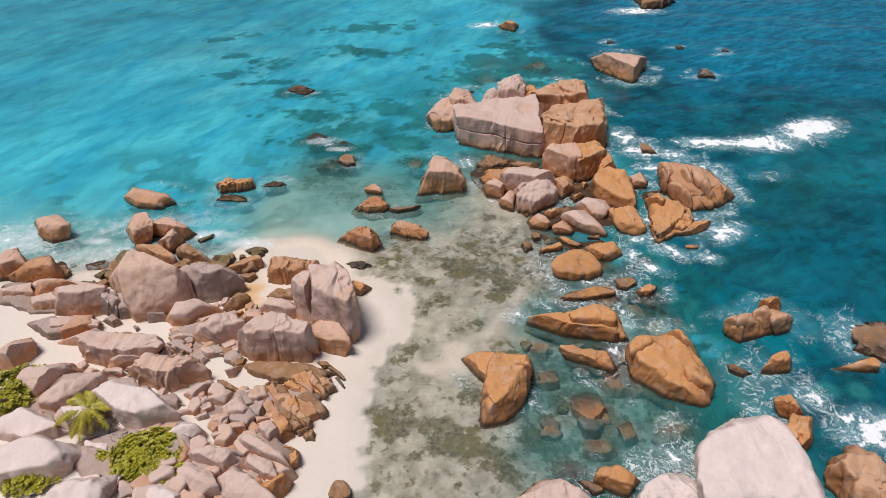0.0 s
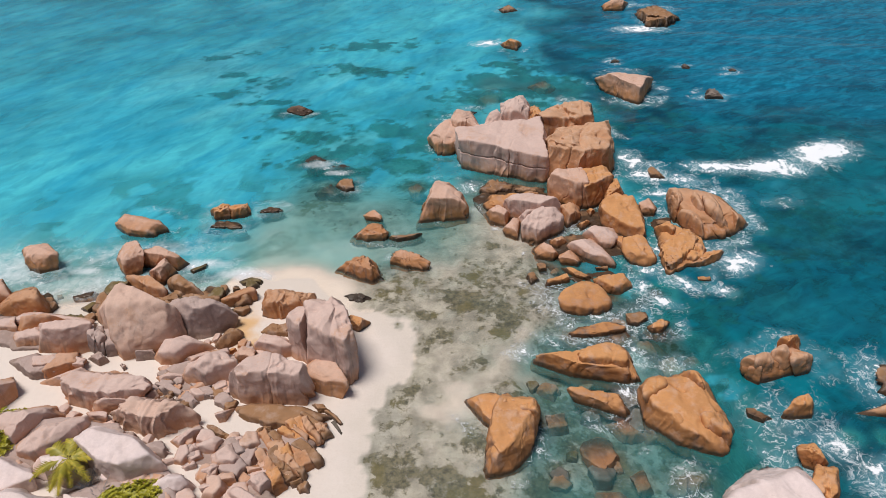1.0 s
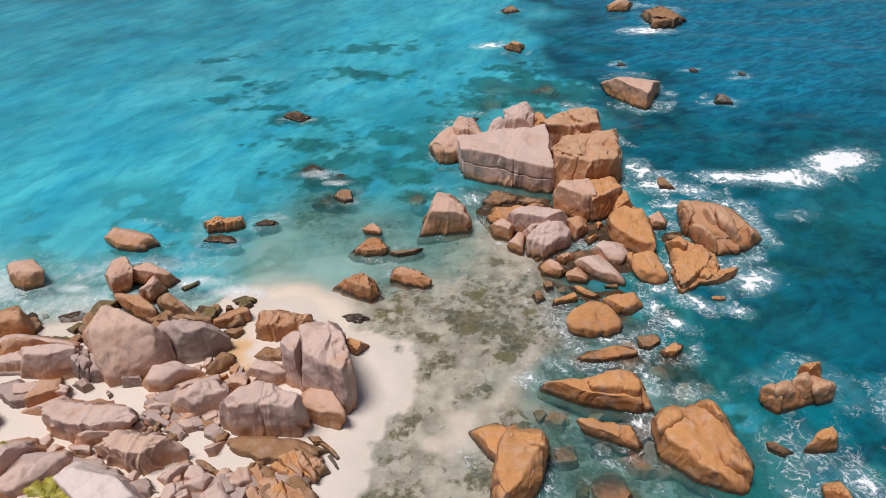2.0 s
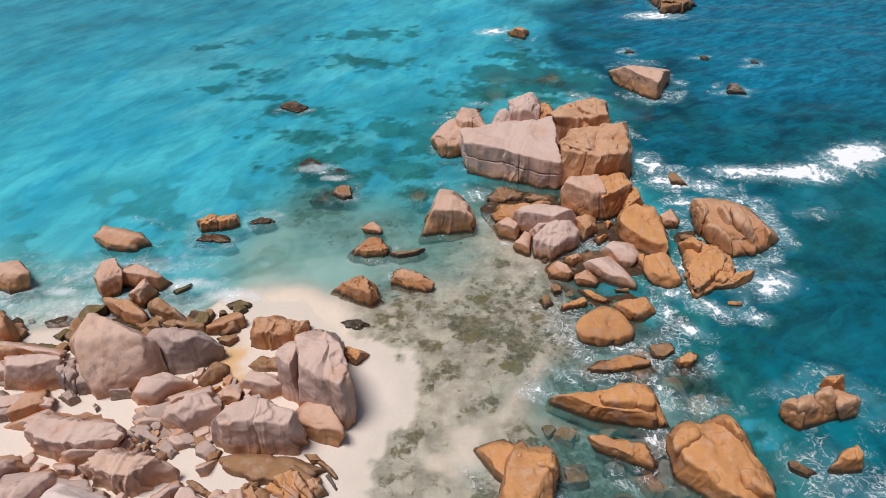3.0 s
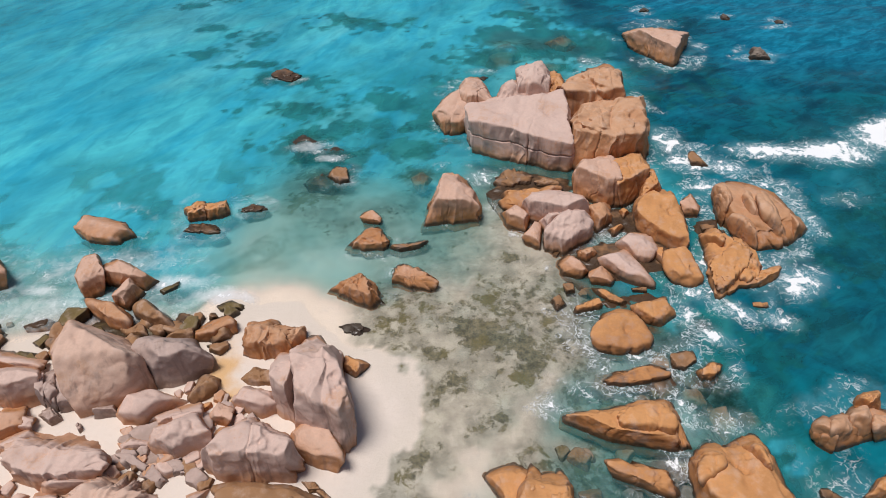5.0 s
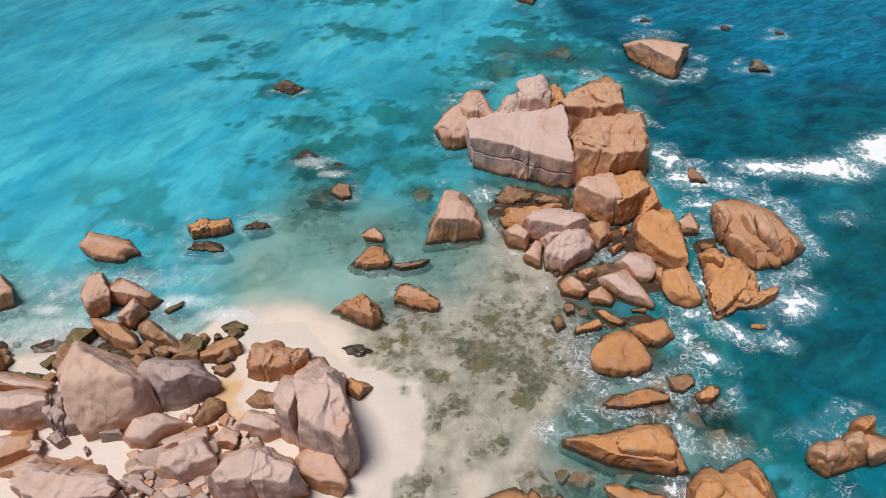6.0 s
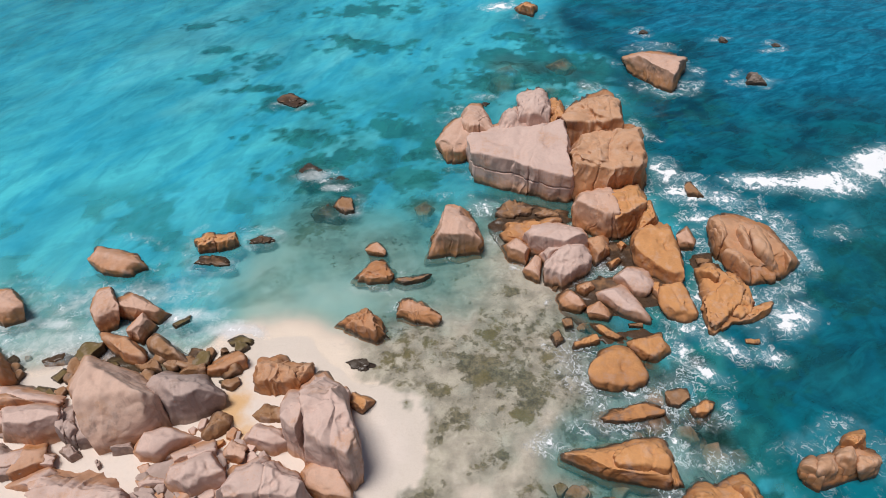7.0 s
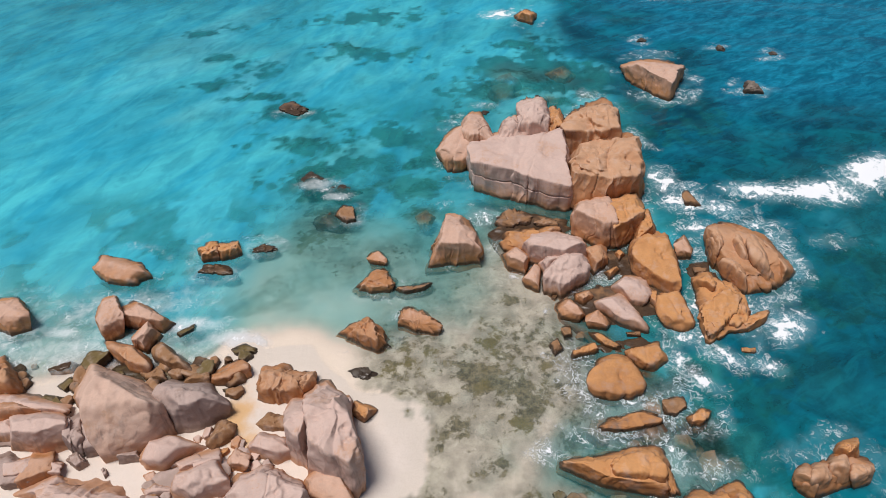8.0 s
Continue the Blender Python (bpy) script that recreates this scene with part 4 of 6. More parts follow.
rock(23.03, 82.06, 1.34, 0.00, "pinklow", 87, [(122, 59, 2.20), (76, 69, 1.50), (56, 68, 1.64), (-20, 1, 2.94), (-30, 5, 2.47), (-140, 5, 0.88), (-148, 5, 0.86), (177, -28, 2.87), (-90, 83, 1.06)], lvl=5, flute=.9, fine=1.7, run=-60, round=30)
rock(10.84, 102.49, 0.46, 0.00, "orange", 88, [(139, 59, 0.82), (19, 53, 1.08), (-22, 5, 1.17), (-130, 5, 0.64), (-166, 5, 1.09), (-90, 83, 0.94)])
rock(36.07, 113.67, 0.34, 0.00, "brown", 89, [(126, 66, 2.09), (12, 63, 1.71), (-43, 5, 3.43), (-112, 5, 3.80), (-178, 5, 2.81), (-90, 83, 1.36)], flute=1.2, lvl=5, run=-80, fine=1.8)
rock(30.87, 121.26, 0.54, 0.00, "pinklow", 90, [(144, 55, 1.09), (20, 66, 1.31), (-24, 5, 1.61), (-98, 5, 1.29), (-179, 5, 1.87), (-90, 83, 1.46)], lvl=5)
rock(12.14, 122.73, 0.13, 0.00, "brown", 91, [(143, 63, 0.66), (17, 56, 0.88), (-64, 5, 1.32), (-164, 5, 1.34), (-90, 83, 0.47)])
rock(33.80, 91.20, -0.08, -0.15, "reef", 92, [(150, 30, 0.64), (35, 30, 0.72), (-30, 8, 0.88), (-100, 5, 0.48), (-160, 8, 0.88), (-90, 83, 0.40)], flute=1)
rock(39.40, 89.20, -0.08, -0.15, "reef", 93, [(150, 30, 0.64), (35, 30, 0.72), (-30, 8, 0.88), (-100, 5, 0.48), (-160, 8, 0.88), (-90, 83, 0.40)], flute=1)
rock(34.00, 81.00, -0.08, -0.15, "reef", 94, [(150, 30, 1.04), (35, 30, 1.17), (-30, 8, 1.43), (-100, 5, 0.78), (-160, 8, 1.43), (-90, 83, 0.65)], flute=1)
rock(24.80, 94.60, -0.08, -0.15, "reef", 95, [(150, 30, 0.56), (35, 30, 0.63), (-30, 8, 0.77), (-100, 5, 0.42), (-160, 8, 0.77), (-90, 83, 0.35)], flute=1)
rock(-17.83, 80.75, 0.06, 0.00, "brown", 96, [(136, 63, 0.90), (47, 51, 0.83), (-46, 5, 1.79), (-107, 5, 1.09), (-148, 5, 1.27), (-90, 83, 0.24)], flute=1)
rock(-11.57, 61.27, -0.41, -0.50, "moss", 97, [(129, 55, 0.70), (48, 44, 0.88), (6, -8, 1.26), (-100, 5, 0.93), (-144, 5, 1.24), (-90, 83, 0.41)], flute=1)
rock(-9.94, 61.23, 0.26, 0.00, "brown", 98, [(149, 48, 0.72), (80, 57, 0.71), (14, 6, 0.78), (-80, 5, 0.95), (-141, 5, 0.67), (-90, 83, 0.34)])
rock(-13.91, 67.28, -0.31, -0.40, "reef", 99, [(127, 59, 0.92), (43, 42, 0.99), (-19, 5, 1.41), (-94, 5, 1.37), (-156, 5, 1.25), (-90, 83, 0.36)], flute=1)
rock(-10.79, 65.51, -0.13, -0.40, "reef", 100, [(102, 60, 0.49), (56, 51, 0.50), (-53, 5, 0.77), (-132, 5, 0.56), (-90, 83, 0.15)], flute=1)
rock(3.76, 78.50, -0.04, -0.20, "reef", 101, [(128, 58, 0.32), (42, 57, 0.35), (-41, 5, 0.38), (-136, 5, 0.38), (-90, 83, 0.19)])
rock(-21.15, 56.57, 0.57, 0.00, "orange", 102, [(142, 55, 0.67), (80, 53, 0.80), (20, -5, 0.95), (-86, 5, 0.69), (-158, 5, 1.0), (-90, 83, 0.63)], flute=1)
rock(-19.44, 56.66, 0.47, 0.00, "orange", 103, [(106, 58, 0.70), (21, -1, 1.0), (-74, 5, 0.51), (-157, 1, 1.05), (-90, 83, 0.73)], flute=.8)
rock(-20.28, 54.83, -0.07, -0.20, "brown", 104, [(165, 45, 1.29), (83, 53, 0.61), (33, 15, 1.24), (-82, 5, 0.85), (-106, 5, 0.66), (-90, 83, 0.32)], flute=1)
rock(-16.80, 57.36, -0.10, -0.20, "brown", 105, [(121, 57, 0.58), (60, 46, 0.61), (-3, -29, 1.15), (-98, 5, 0.61), (-138, 5, 0.97), (-90, 83, 0.35)], flute=1)
rock(-28.41, 54.67, 0.24, 0.00, "pinklow", 106, [(172, 48, 1.77), (70, 46, 1.10), (41, 17, 1.87), (-46, 5, 2.30), (-103, 5, 1.07), (-122, 5, 1.10), (-146, 1, 1.67), (-90, 83, 0.96)], flute=.5)
rock(-34.92, 49.81, 0.73, 0.00, "pinklow", 107, [(121, 60, 1.20), (107, 58, 1.20), (46, 10, 1.10), (28, -19, 1.14), (-62, 5, 1.42), (-114, 5, 1.09), (-148, 18, 1.16), (-90, 83, 0.87)], flute=.5, lvl=5)
rock(0.22, 56.21, 0.81, 0.00, "pinklow", 108, [(166, 21, 1.85), (118, 54, 2.24), (38, 45, 1.88), (14, 22, 1.54), (-5, -2, 2.02), (-79, 5, 1.91), (-93, 5, 2.11), (-90, 83, 1.89)], lvl=5, flute=.7, fine=1.4)
rock(-6.57, 52.34, 0.18, 0.00, "mixed", 109, [(153, 39, 1.06), (133, 48, 1.00), (37, 34, 1.25), (-13, -23, 1.64), (-90, 5, 1.01), (-109, 5, 1.20), (-90, 83, 0.72)], flute=1)
rock(-3.52, 51.56, 0.21, 0.00, "brown", 110, [(98, 52, 0.31), (14, 15, 1.49), (-78, 5, 0.24), (-136, 5, 1.09), (-90, 83, 0.29)], flute=1)
rock(-6.76, 55.21, 0.22, 0.00, "pinklow", 111, [(117, 54, 0.55), (42, 39, 0.56), (-11, -24, 0.80), (-107, 5, 0.49), (-162, -12, 0.76), (-90, 83, 0.38)])
rock(-7.19, 46.68, 0.49, 0.00, "mixed", 112, [(142, 43, 1.33), (115, 49, 1.12), (32, 25, 1.27), (23, 16, 1.39), (-68, 5, 1.60), (-115, 5, 0.64), (-143, 5, 1.41), (-90, 83, 1.01)], flute=1.1, fine=2.0, lvl=5)
rock(-3.41, 47.96, 0.35, 0.00, "pinklow", 113, [(145, 39, 1.40), (78, 49, 0.85), (40, 36, 1.04), (-6, -9, 1.96), (-104, 5, 0.66), (-119, 5, 0.63), (-163, -11, 1.51), (-90, 83, 0.55)], flute=1.0, fine=1.9, lvl=5)
rock(-7.11, 43.54, 0.09, 0.00, "reef", 114, [(112, 46, 0.62), (81, 45, 0.44), (55, 36, 0.55), (-43, 5, 1.10), (-93, 5, 0.61), (-142, 5, 0.90), (-90, 83, 0.11)], flute=1)
rock(-7.55, 39.47, 0.07, 0.00, "reef", 115, [(172, 20, 0.31), (68, 37, 0.13), (-30, 5, 0.29), (-120, 5, 0.04), (-90, 83, 0.08)], flute=1)
rock(-26.68, 48.88, 0.96, 0.00, "pinklow", 116, [(-172, 35, 0.97), (115, 57, 1.33), (35, 2, 0.95), (21, -18, 0.84), (-60, 5, 1.26), (-146, 3, 0.98), (-90, 83, 1.04)], flute=.4, lvl=5)
rock(-24.41, 49.18, 0.44, 0.00, "pinklow", 117, [(134, 56, 1.45), (57, 32, 0.90), (55, 30, 0.91), (-29, 5, 2.14), (-101, 5, 0.78), (-109, 5, 0.82), (-159, 18, 1.60), (-90, 83, 1.16)], flute=.5, lvl=5)
rock(-24.03, 45.12, 0.52, 0.00, "mixed", 118, [(76, 42, 0.97), (51, 22, 0.80), (13, -24, 1.48), (-106, 5, 0.79), (-128, 5, 0.44), (-142, 5, 0.95), (-90, 83, 0.88)], flute=.4)
rock(-23.64, 47.01, 0.45, 0.00, "pinklow", 119, [(156, 49, 0.82), (46, 19, 1.08), (-16, 5, 0.67), (-107, 5, 0.77), (-150, 5, 0.89), (-90, 83, 1.25)], lvl=5)
rock(-21.08, 45.03, 0.28, 0.00, "brown", 120, [(163, 45, 1.58), (50, 23, 0.67), (41, 14, 0.96), (-98, 5, 0.84), (-127, 5, 0.68), (-153, 7, 1.18), (-90, 83, 1.12)], flute=.4)
rock(-21.95, 43.98, 0.14, 0.00, "brown", 121, [(138, 51, 0.49), (57, 27, 0.62), (5, -29, 0.70), (-93, 5, 0.50), (-145, -1, 0.75), (-90, 83, 0.56)])
rock(-20.97, 48.15, 0.06, 0.00, "moss", 122, [(126, 53, 0.22), (5, -27, 0.55), (-56, 5, 0.28), (-139, 5, 0.68), (-90, 83, 0.24)])
rock(-26.53, 45.05, 0.51, 0.00, "moss", 123, [(173, 44, 0.74), (87, 47, 0.71), (34, -3, 1.04), (-40, 5, 0.32), (-124, 5, 0.84), (-90, 83, 0.29)])
rock(-27.96, 43.33, 0.26, 0.00, "moss", 124, [(139, 53, 0.35), (65, 30, 0.54), (-27, 5, 0.24), (-122, 5, 0.50), (-90, 83, 0.24)])
rock(-18.74, 43.17, 0.37, 0.00, "brown", 125, [(136, 49, 0.51), (96, 48, 0.52), (16, -14, 0.88), (-84, 5, 0.35), (-128, 5, 0.62), (-90, 83, 0.73)])
rock(-16.47, 43.66, 0.26, 0.00, "mixed", 126, [(127, 49, 0.72), (61, 35, 1.22), (21, -3, 1.38), (-64, 5, 0.81), (-93, 5, 0.81), (-154, 4, 1.67), (-90, 83, 0.94)], flute=.4)
rock(-15.92, 45.93, 0.14, 0.00, "moss", 127, [(123, 50, 0.49), (65, 39, 0.45), (-19, 5, 0.87), (-86, 5, 0.36), (-145, 5, 0.78), (-90, 83, 0.36)])
rock(-15.98, 42.28, 0.20, 0.10, "moss", 128, [(98, 46, 0.28), (3, -22, 0.69), (-88, 5, 0.27), (-140, 5, 0.58), (-90, 83, 0.30)])
rock(-27.73, 41.49, 0.22, 0.10, "moss", 129, [(155, 50, 0.73), (49, 10, 0.28), (-27, 5, 0.98), (-124, 5, 0.24), (-90, 83, 0.38)])
rock(-36.24, 44.15, 0.97, 0.30, "pinklow", 130, [(115, 61, 1.04), (41, 5, 1.41), (-172, 5, 0.40), (-75, 5, 0.93), (-151, 21, 1.42), (-90, 83, 0.93)], flute=.4, lvl=5)
rock(-33.02, 43.22, 0.77, 0.30, "mixed", 131, [(165, 55, 1.18), (118, 60, 1.12), (46, 15, 1.38), (-5, 5, 1.88), (-86, 5, 0.89), (-124, 5, 1.36), (-90, 83, 1.33)], flute=.5, lvl=5)
rock(-30.05, 41.19, 0.74, 0.50, "pink", 132, [(160, 55, 1.60), (77, 46, 0.60), (75, 45, 0.61), (11, -31, 2.67), (-91, 5, 0.61), (-93, 5, 0.60), (-146, 8, 2.08), (-90, 83, 0.76)])
rock(-33.54, 40.69, 0.82, 0.60, "pink", 133, [(109, 57, 0.50), (31, -13, 1.08), (-90, 5, 0.52), (-152, 21, 1.05), (-90, 83, 0.68)])
rock(-30.47, 39.19, 0.98, 0.70, "pink", 134, [(114, 57, 0.59), (34, -6, 0.91), (-84, 5, 0.54), (-144, 6, 0.89), (-90, 83, 0.72)])
rock(-22.58, 39.76, 1.55, 0.50, "pinkwarm", 135, [(177, 41, 2.64), (69, 35, 2.18), (60, 28, 1.88), (34, 0, 2.44), (-20, 8, 3.25), (-84, 36, 2.25), (-70, 5, 2.6), (-142, 3, 1.97), (-150, 13, 2.10), (-90, 83, 2.65)], lvl=6, flute=0.2, round=32)
rock(-17.99, 40.02, 1.50, 0.40, "greypink", 136, [(154, 46, 2.33), (81, 42, 1.37), (45, 18, 1.83), (7, -21, 2.29), (-63, 5, 0.87), (-77, 5, 0.79), (-131, 5, 1.20), (-149, 3, 1.79), (-90, 83, 1.60)], lvl=5, flute=0.4)
rock(-25.63, 38.55, 1.33, 0.70, "greypink", 137, [(131, 51, 0.82), (26, -19, 0.23), (-120, 5, 0.44), (-152, 17, 0.23), (-90, 83, 0.97)], lvl=5)
rock(-24.79, 38.22, 1.14, 0.70, "greypink", 138, [(110, 49, 1.14), (38, -4, 0.40), (-31, 5, 0.79), (-117, 5, 0.56), (-152, 16, 0.39), (-90, 83, 1.06)])
rock(-24.09, 38.35, 1.27, 0.70, "greypink", 139, [(76, 36, 0.75), (40, -1, 0.17), (-17, 5, 0.61), (-142, 3, 0.17), (-90, 83, 0.63)])
rock(-27.27, 38.67, 1.50, 0.80, "pink", 140, [(99, 47, 1.10), (81, 39, 1.07), (31, -13, 1.45), (-74, 5, 0.93), (-98, 5, 0.78), (-151, 21, 1.51), (-90, 83, 1.30)], flute=.15, round=26, lvl=5)
rock(-29.97, 40.52, 1.24, 0.80, "pinklow", 141, [(100, 49, 0.77), (70, 31, 0.60), (36, -9, 1.46), (-80, 5, 0.52), (-151, 23, 1.43), (-90, 83, 1.16)], lvl=5)
rock(-12.44, 41.92, 0.90, 0.15, "mixed", 142, [(-175, 19, 1.61), (95, 47, 1.31), (57, 34, 1.48), (2, -16, 1.59), (-79, 5, 0.98), (-113, 5, 1.17), (-90, 83, 1.15)], flute=0.8, lvl=5, fine=1.7)
rock(-10.65, 42.09, 0.92, 0.15, "mixed", 143, [(97, 47, 0.76), (16, -1, 0.68), (-47, 5, 0.24), (-156, -5, 0.67), (-90, 83, 0.73)], flute=.7)
rock(-7.94, 36.42, 1.44, 0.30, "pink", 144, [(112, 46, 3.6), (52, 31, 2.95), (18, 4, 1.50), (10, -3, 1.47), (-45, 5, 2.51), (-116, 5, 1.63), (-123, 5, 1.61), (-168, 8, 1.77), (-90, 83, 2.96)], lvl=6, flute=.6, fine=1.0, round=32)
rock(-10.16, 37.31, 1.98, 0.30, "pink", 145, [(160, 34, 1.58), (95, 45, 2.03), (11, -7, 0.94), (-16, 5, 0.71), (-129, 5, 0.89), (-162, 4, 0.88), (-90, 83, 2.12)], lvl=5, flute=.5, round=32, join=True)
rock(-6.81, 39.93, 0.55, 0.20, "orange", 146, [(170, 21, 0.75), (63, 37, 0.56), (-35, 5, 0.57), (-126, 5, 0.42), (-90, 83, 0.55)])
rock(-11.90, 33.48, 1.42, 0.60, "pink", 147, [(156, 36, 2.16), (110, 42, 1.77), (68, 31, 1.74), (24, 2, 2.48), (-27, 5, 2.89), (-91, 5, 1.09), (-125, 5, 1.70), (-162, 11, 2.31), (-90, 83, 2.08)], lvl=6, flute=0.7, fine=1.3, round=32)
rock(-8.45, 34.19, 0.73, 0.30, "pinklow", 148, [(150, 33, 1.49), (68, 33, 1.17), (33, 13, 1.13), (-16, -22, 1.63), (-101, 5, 0.92), (-119, 5, 0.80), (-168, 8, 1.39), (-90, 83, 1.17)], flute=.3, lvl=5)
rock(-12.37, 37.15, 0.90, 0.50, "pink", 149, [(156, 37, 1.25), (71, 35, 0.91), (10, -10, 1.44), (-74, 5, 0.84), (-112, 5, 0.54), (-141, 5, 0.97), (-90, 83, 1.10)], flute=.6)
rock(-15.75, 38.29, 0.74, 0.40, "brown", 150, [(163, 37, 0.67), (62, 30, 1.06), (-1, -25, 0.73), (-55, 5, 0.54), (-120, 5, 0.94), (-90, 83, 0.96)], flute=.4)
rock(-12.64, 39.27, 0.61, 0.30, "brown", 151, [(134, 44, 0.70), (84, 41, 0.67), (3, -17, 1.06), (-93, 5, 0.52), (-129, 5, 0.72), (-90, 83, 0.59)], flute=.5)
rock(-19.03, 37.05, 1.10, 0.70, "pink", 152, [(174, 36, 1.04), (110, 46, 0.96), (67, 30, 1.13), (-51, 5, 0.94), (-98, 5, 0.81), (-134, 5, 1.13), (-90, 83, 1.10)], flute=.3)
rock(-16.98, 36.25, 1.13, 0.70, "pink", 153, [(114, 45, 0.46), (59, 24, 0.66), (7, -22, 0.68), (-79, 5, 0.28), (-141, 5, 0.75), (-90, 83, 0.57)])
rock(-16.08, 34.61, 1.26, 0.70, "pink", 154, [(171, 34, 1.54), (116, 44, 1.18), (41, 10, 1.71), (10, -17, 1.76), (-68, 5, 1.06), (-110, 5, 0.95), (-137, 5, 1.35), (-90, 83, 1.64)], flute=.5, lvl=5)
rock(-14.20, 36.44, 1.01, 0.60, "pinklow", 155, [(153, 38, 0.60), (63, 29, 0.67), (-9, -29, 0.63), (-106, 5, 0.47), (-156, 5, 0.57), (-90, 83, 0.69)])
rock(-15.29, 37.14, 0.83, 0.50, "orange", 156, [(103, 43, 0.26), (38, 9, 0.38), (-49, 5, 0.15), (-141, 5, 0.30), (-90, 83, 0.27)])
rock(-22.42, 33.20, 1.60, 0.90, "pink", 157, [(128, 54, 1.87), (80, 43, 1.12), (45, 17, 2.13), (3, -30, 2.51), (-87, 5, 1.08), (-115, 5, 1.22), (-145, 4, 2.14), (-90, 83, 1.00)], flute=.8, round=32, fine=1.8, lvl=5)
rock(-25.47, 34.97, 1.15, 0.90, "pink", 158, [(123, 54, 0.37), (59, 28, 0.82), (-47, 5, 0.35), (-101, 5, 0.49), (-90, 83, 0.55)])
rock(-18.30, 30.70, 1.47, 0.90, "pinkwarm", 159, [(145, 49, 2.02), (82, 43, 1.43), (52, 24, 1.72), (-2, -28, 2.63), (-60, 5, 1.38), (-97, 5, 1.07), (-115, 5, 1.10), (-138, 5, 1.95), (-90, 83, 1.43)], lvl=5, flute=1.1, fine=2.0, round=32)
rock(-25.72, 30.02, 2.22, 1.10, "pink", 160, [(115, 52, 0.98), (93, 46, 0.87), (56, 20, 1.72), (-27, 5, 0.31), (-116, 5, 1.02), (-139, 4, 1.45), (-90, 83, 0.58)], flute=.5, lvl=5)
rock(-23.66, 29.01, 1.77, 1.20, "pink", 161, [(146, 50, 1.09), (105, 49, 1.04), (57, 23, 2.04), (-29, 5, 1.01), (-68, 5, 0.84), (-112, 5, 1.30), (-149, 14, 1.73), (-90, 83, 1.13)], flute=.4, lvl=5)
rock(-19.18, 27.56, 1.91, 1.10, "white", 162, [(135, 49, 2.16), (72, 35, 1.37), (51, 18, 1.36), (7, -23, 2.63), (-68, 5, 1.69), (-111, 5, 1.04), (-130, 5, 1.07), (-157, 18, 2.08), (-90, 83, 1.39)], lvl=5, flute=.3, round=26)
rock(-23.34, 23.61, 2.38, 1.80, "white", 163, [(110, 46, 1.36), (74, 29, 1.37), (63, 20, 1.74), (-36, 5, 1.78), (-82, 5, 1.04), (-113, 5, 1.61), (-151, 22, 2.37), (-90, 83, 0.92)], flute=.6)
rock(-19.38, 21.31, 2.34, 1.80, "white", 164, [(131, 45, 1.24), (96, 38, 1.00), (5, -28, 1.44), (-5, 5, 1.24), (-92, 5, 1.00), (-150, 16, 1.61), (-90, 83, 0.96)], flute=.5)
rock(-15.51, 25.68, 1.44, 1.10, "white", 165, [(138, 43, 0.95), (49, 17, 0.91), (-30, 5, 0.84), (-75, 5, 0.62), (-138, 5, 0.92), (-90, 83, 1.16)], flute=.5)
rock(-16.18, 24.04, 1.54, 1.20, "white", 166, [(133, 43, 0.53), (49, 14, 0.60), (-10, 5, 0.41), (-112, 5, 0.37), (-141, 5, 0.48), (-90, 83, 0.66)])
rock(-13.33, 23.72, 1.75, 1.10, "pink", 167, [(134, 42, 1.20), (70, 30, 0.77), (33, 4, 1.03), (-41, 5, 0.96), (-106, 5, 0.46), (-141, 5, 0.89), (-90, 83, 1.05)], flute=.5, lvl=5)
rock(-13.86, 22.40, 1.67, 1.10, "pink", 168, [(138, 41, 1.48), (60, 22, 0.80), (33, 1, 0.93), (-76, 5, 1.14), (-128, 5, 0.56), (-147, 1, 0.79), (-90, 83, 1.03)], flute=.5, lvl=5)
rock(-11.37, 21.87, 1.38, 1.00, "pink", 169, [(141, 38, 1.56), (55, 20, 0.83), (-15, -25, 1.70), (-108, 5, 0.77), (-149, 0, 1.03), (-90, 83, 1.02)], flute=.4)
rock(-10.66, 31.14, 0.59, 0.20, "brown", 170, [(114, 47, 1.59), (85, 43, 0.84), (68, 38, 1.05), (-28, 5, 2.61), (-59, 5, 1.57), (-95, 5, 0.78), (-114, 5, 0.94), (-130, 5, 1.50), (-90, 83, 0.61)], flute=.4)
rock(-11.63, 29.92, 0.70, 0.20, "brown", 171, [(150, 38, 0.56), (97, 44, 0.52), (18, -3, 0.69), (-77, 5, 0.25), (-138, 5, 0.44), (-90, 83, 0.70)], fine=1.8, flute=.7)
rock(-9.60, 29.98, 0.65, 0.20, "mixed", 172, [(125, 44, 1.09), (48, 26, 0.45), (-2, -17, 0.94), (-126, 5, 0.30), (-135, 5, 0.30), (-90, 83, 0.75)], fine=1.8, flute=.7)
rock(-8.79, 30.03, 0.69, 0.20, "mixed", 173, [(115, 45, 1.06), (37, 19, 0.49), (-13, -24, 0.88), (-129, 5, 0.33), (-150, 5, 0.29), (-90, 83, 0.81)], fine=1.8, flute=.7)
rock(-7.98, 29.99, 0.66, 0.20, "mixed", 174, [(79, 41, 0.62), (9, -5, 0.39), (-68, 5, 0.44), (-157, -6, 0.36), (-90, 83, 0.64)], fine=1.8, flute=.7)
rock(-9.94, 28.02, 0.66, 0.20, "mixed", 175, [(100, 43, 1.19), (36, 15, 0.54), (-10, -22, 1.26), (-126, 5, 0.39), (-150, -7, 0.63), (-90, 83, 0.64)], fine=1.8, flute=.7)
rock(-11.39, 28.47, 0.62, 0.20, "brown", 176, [(87, 41, 0.56), (32, 9, 0.36), (-107, 5, 0.22), (-138, 5, 0.23), (-90, 83, 0.48)], fine=1.8, flute=.7)
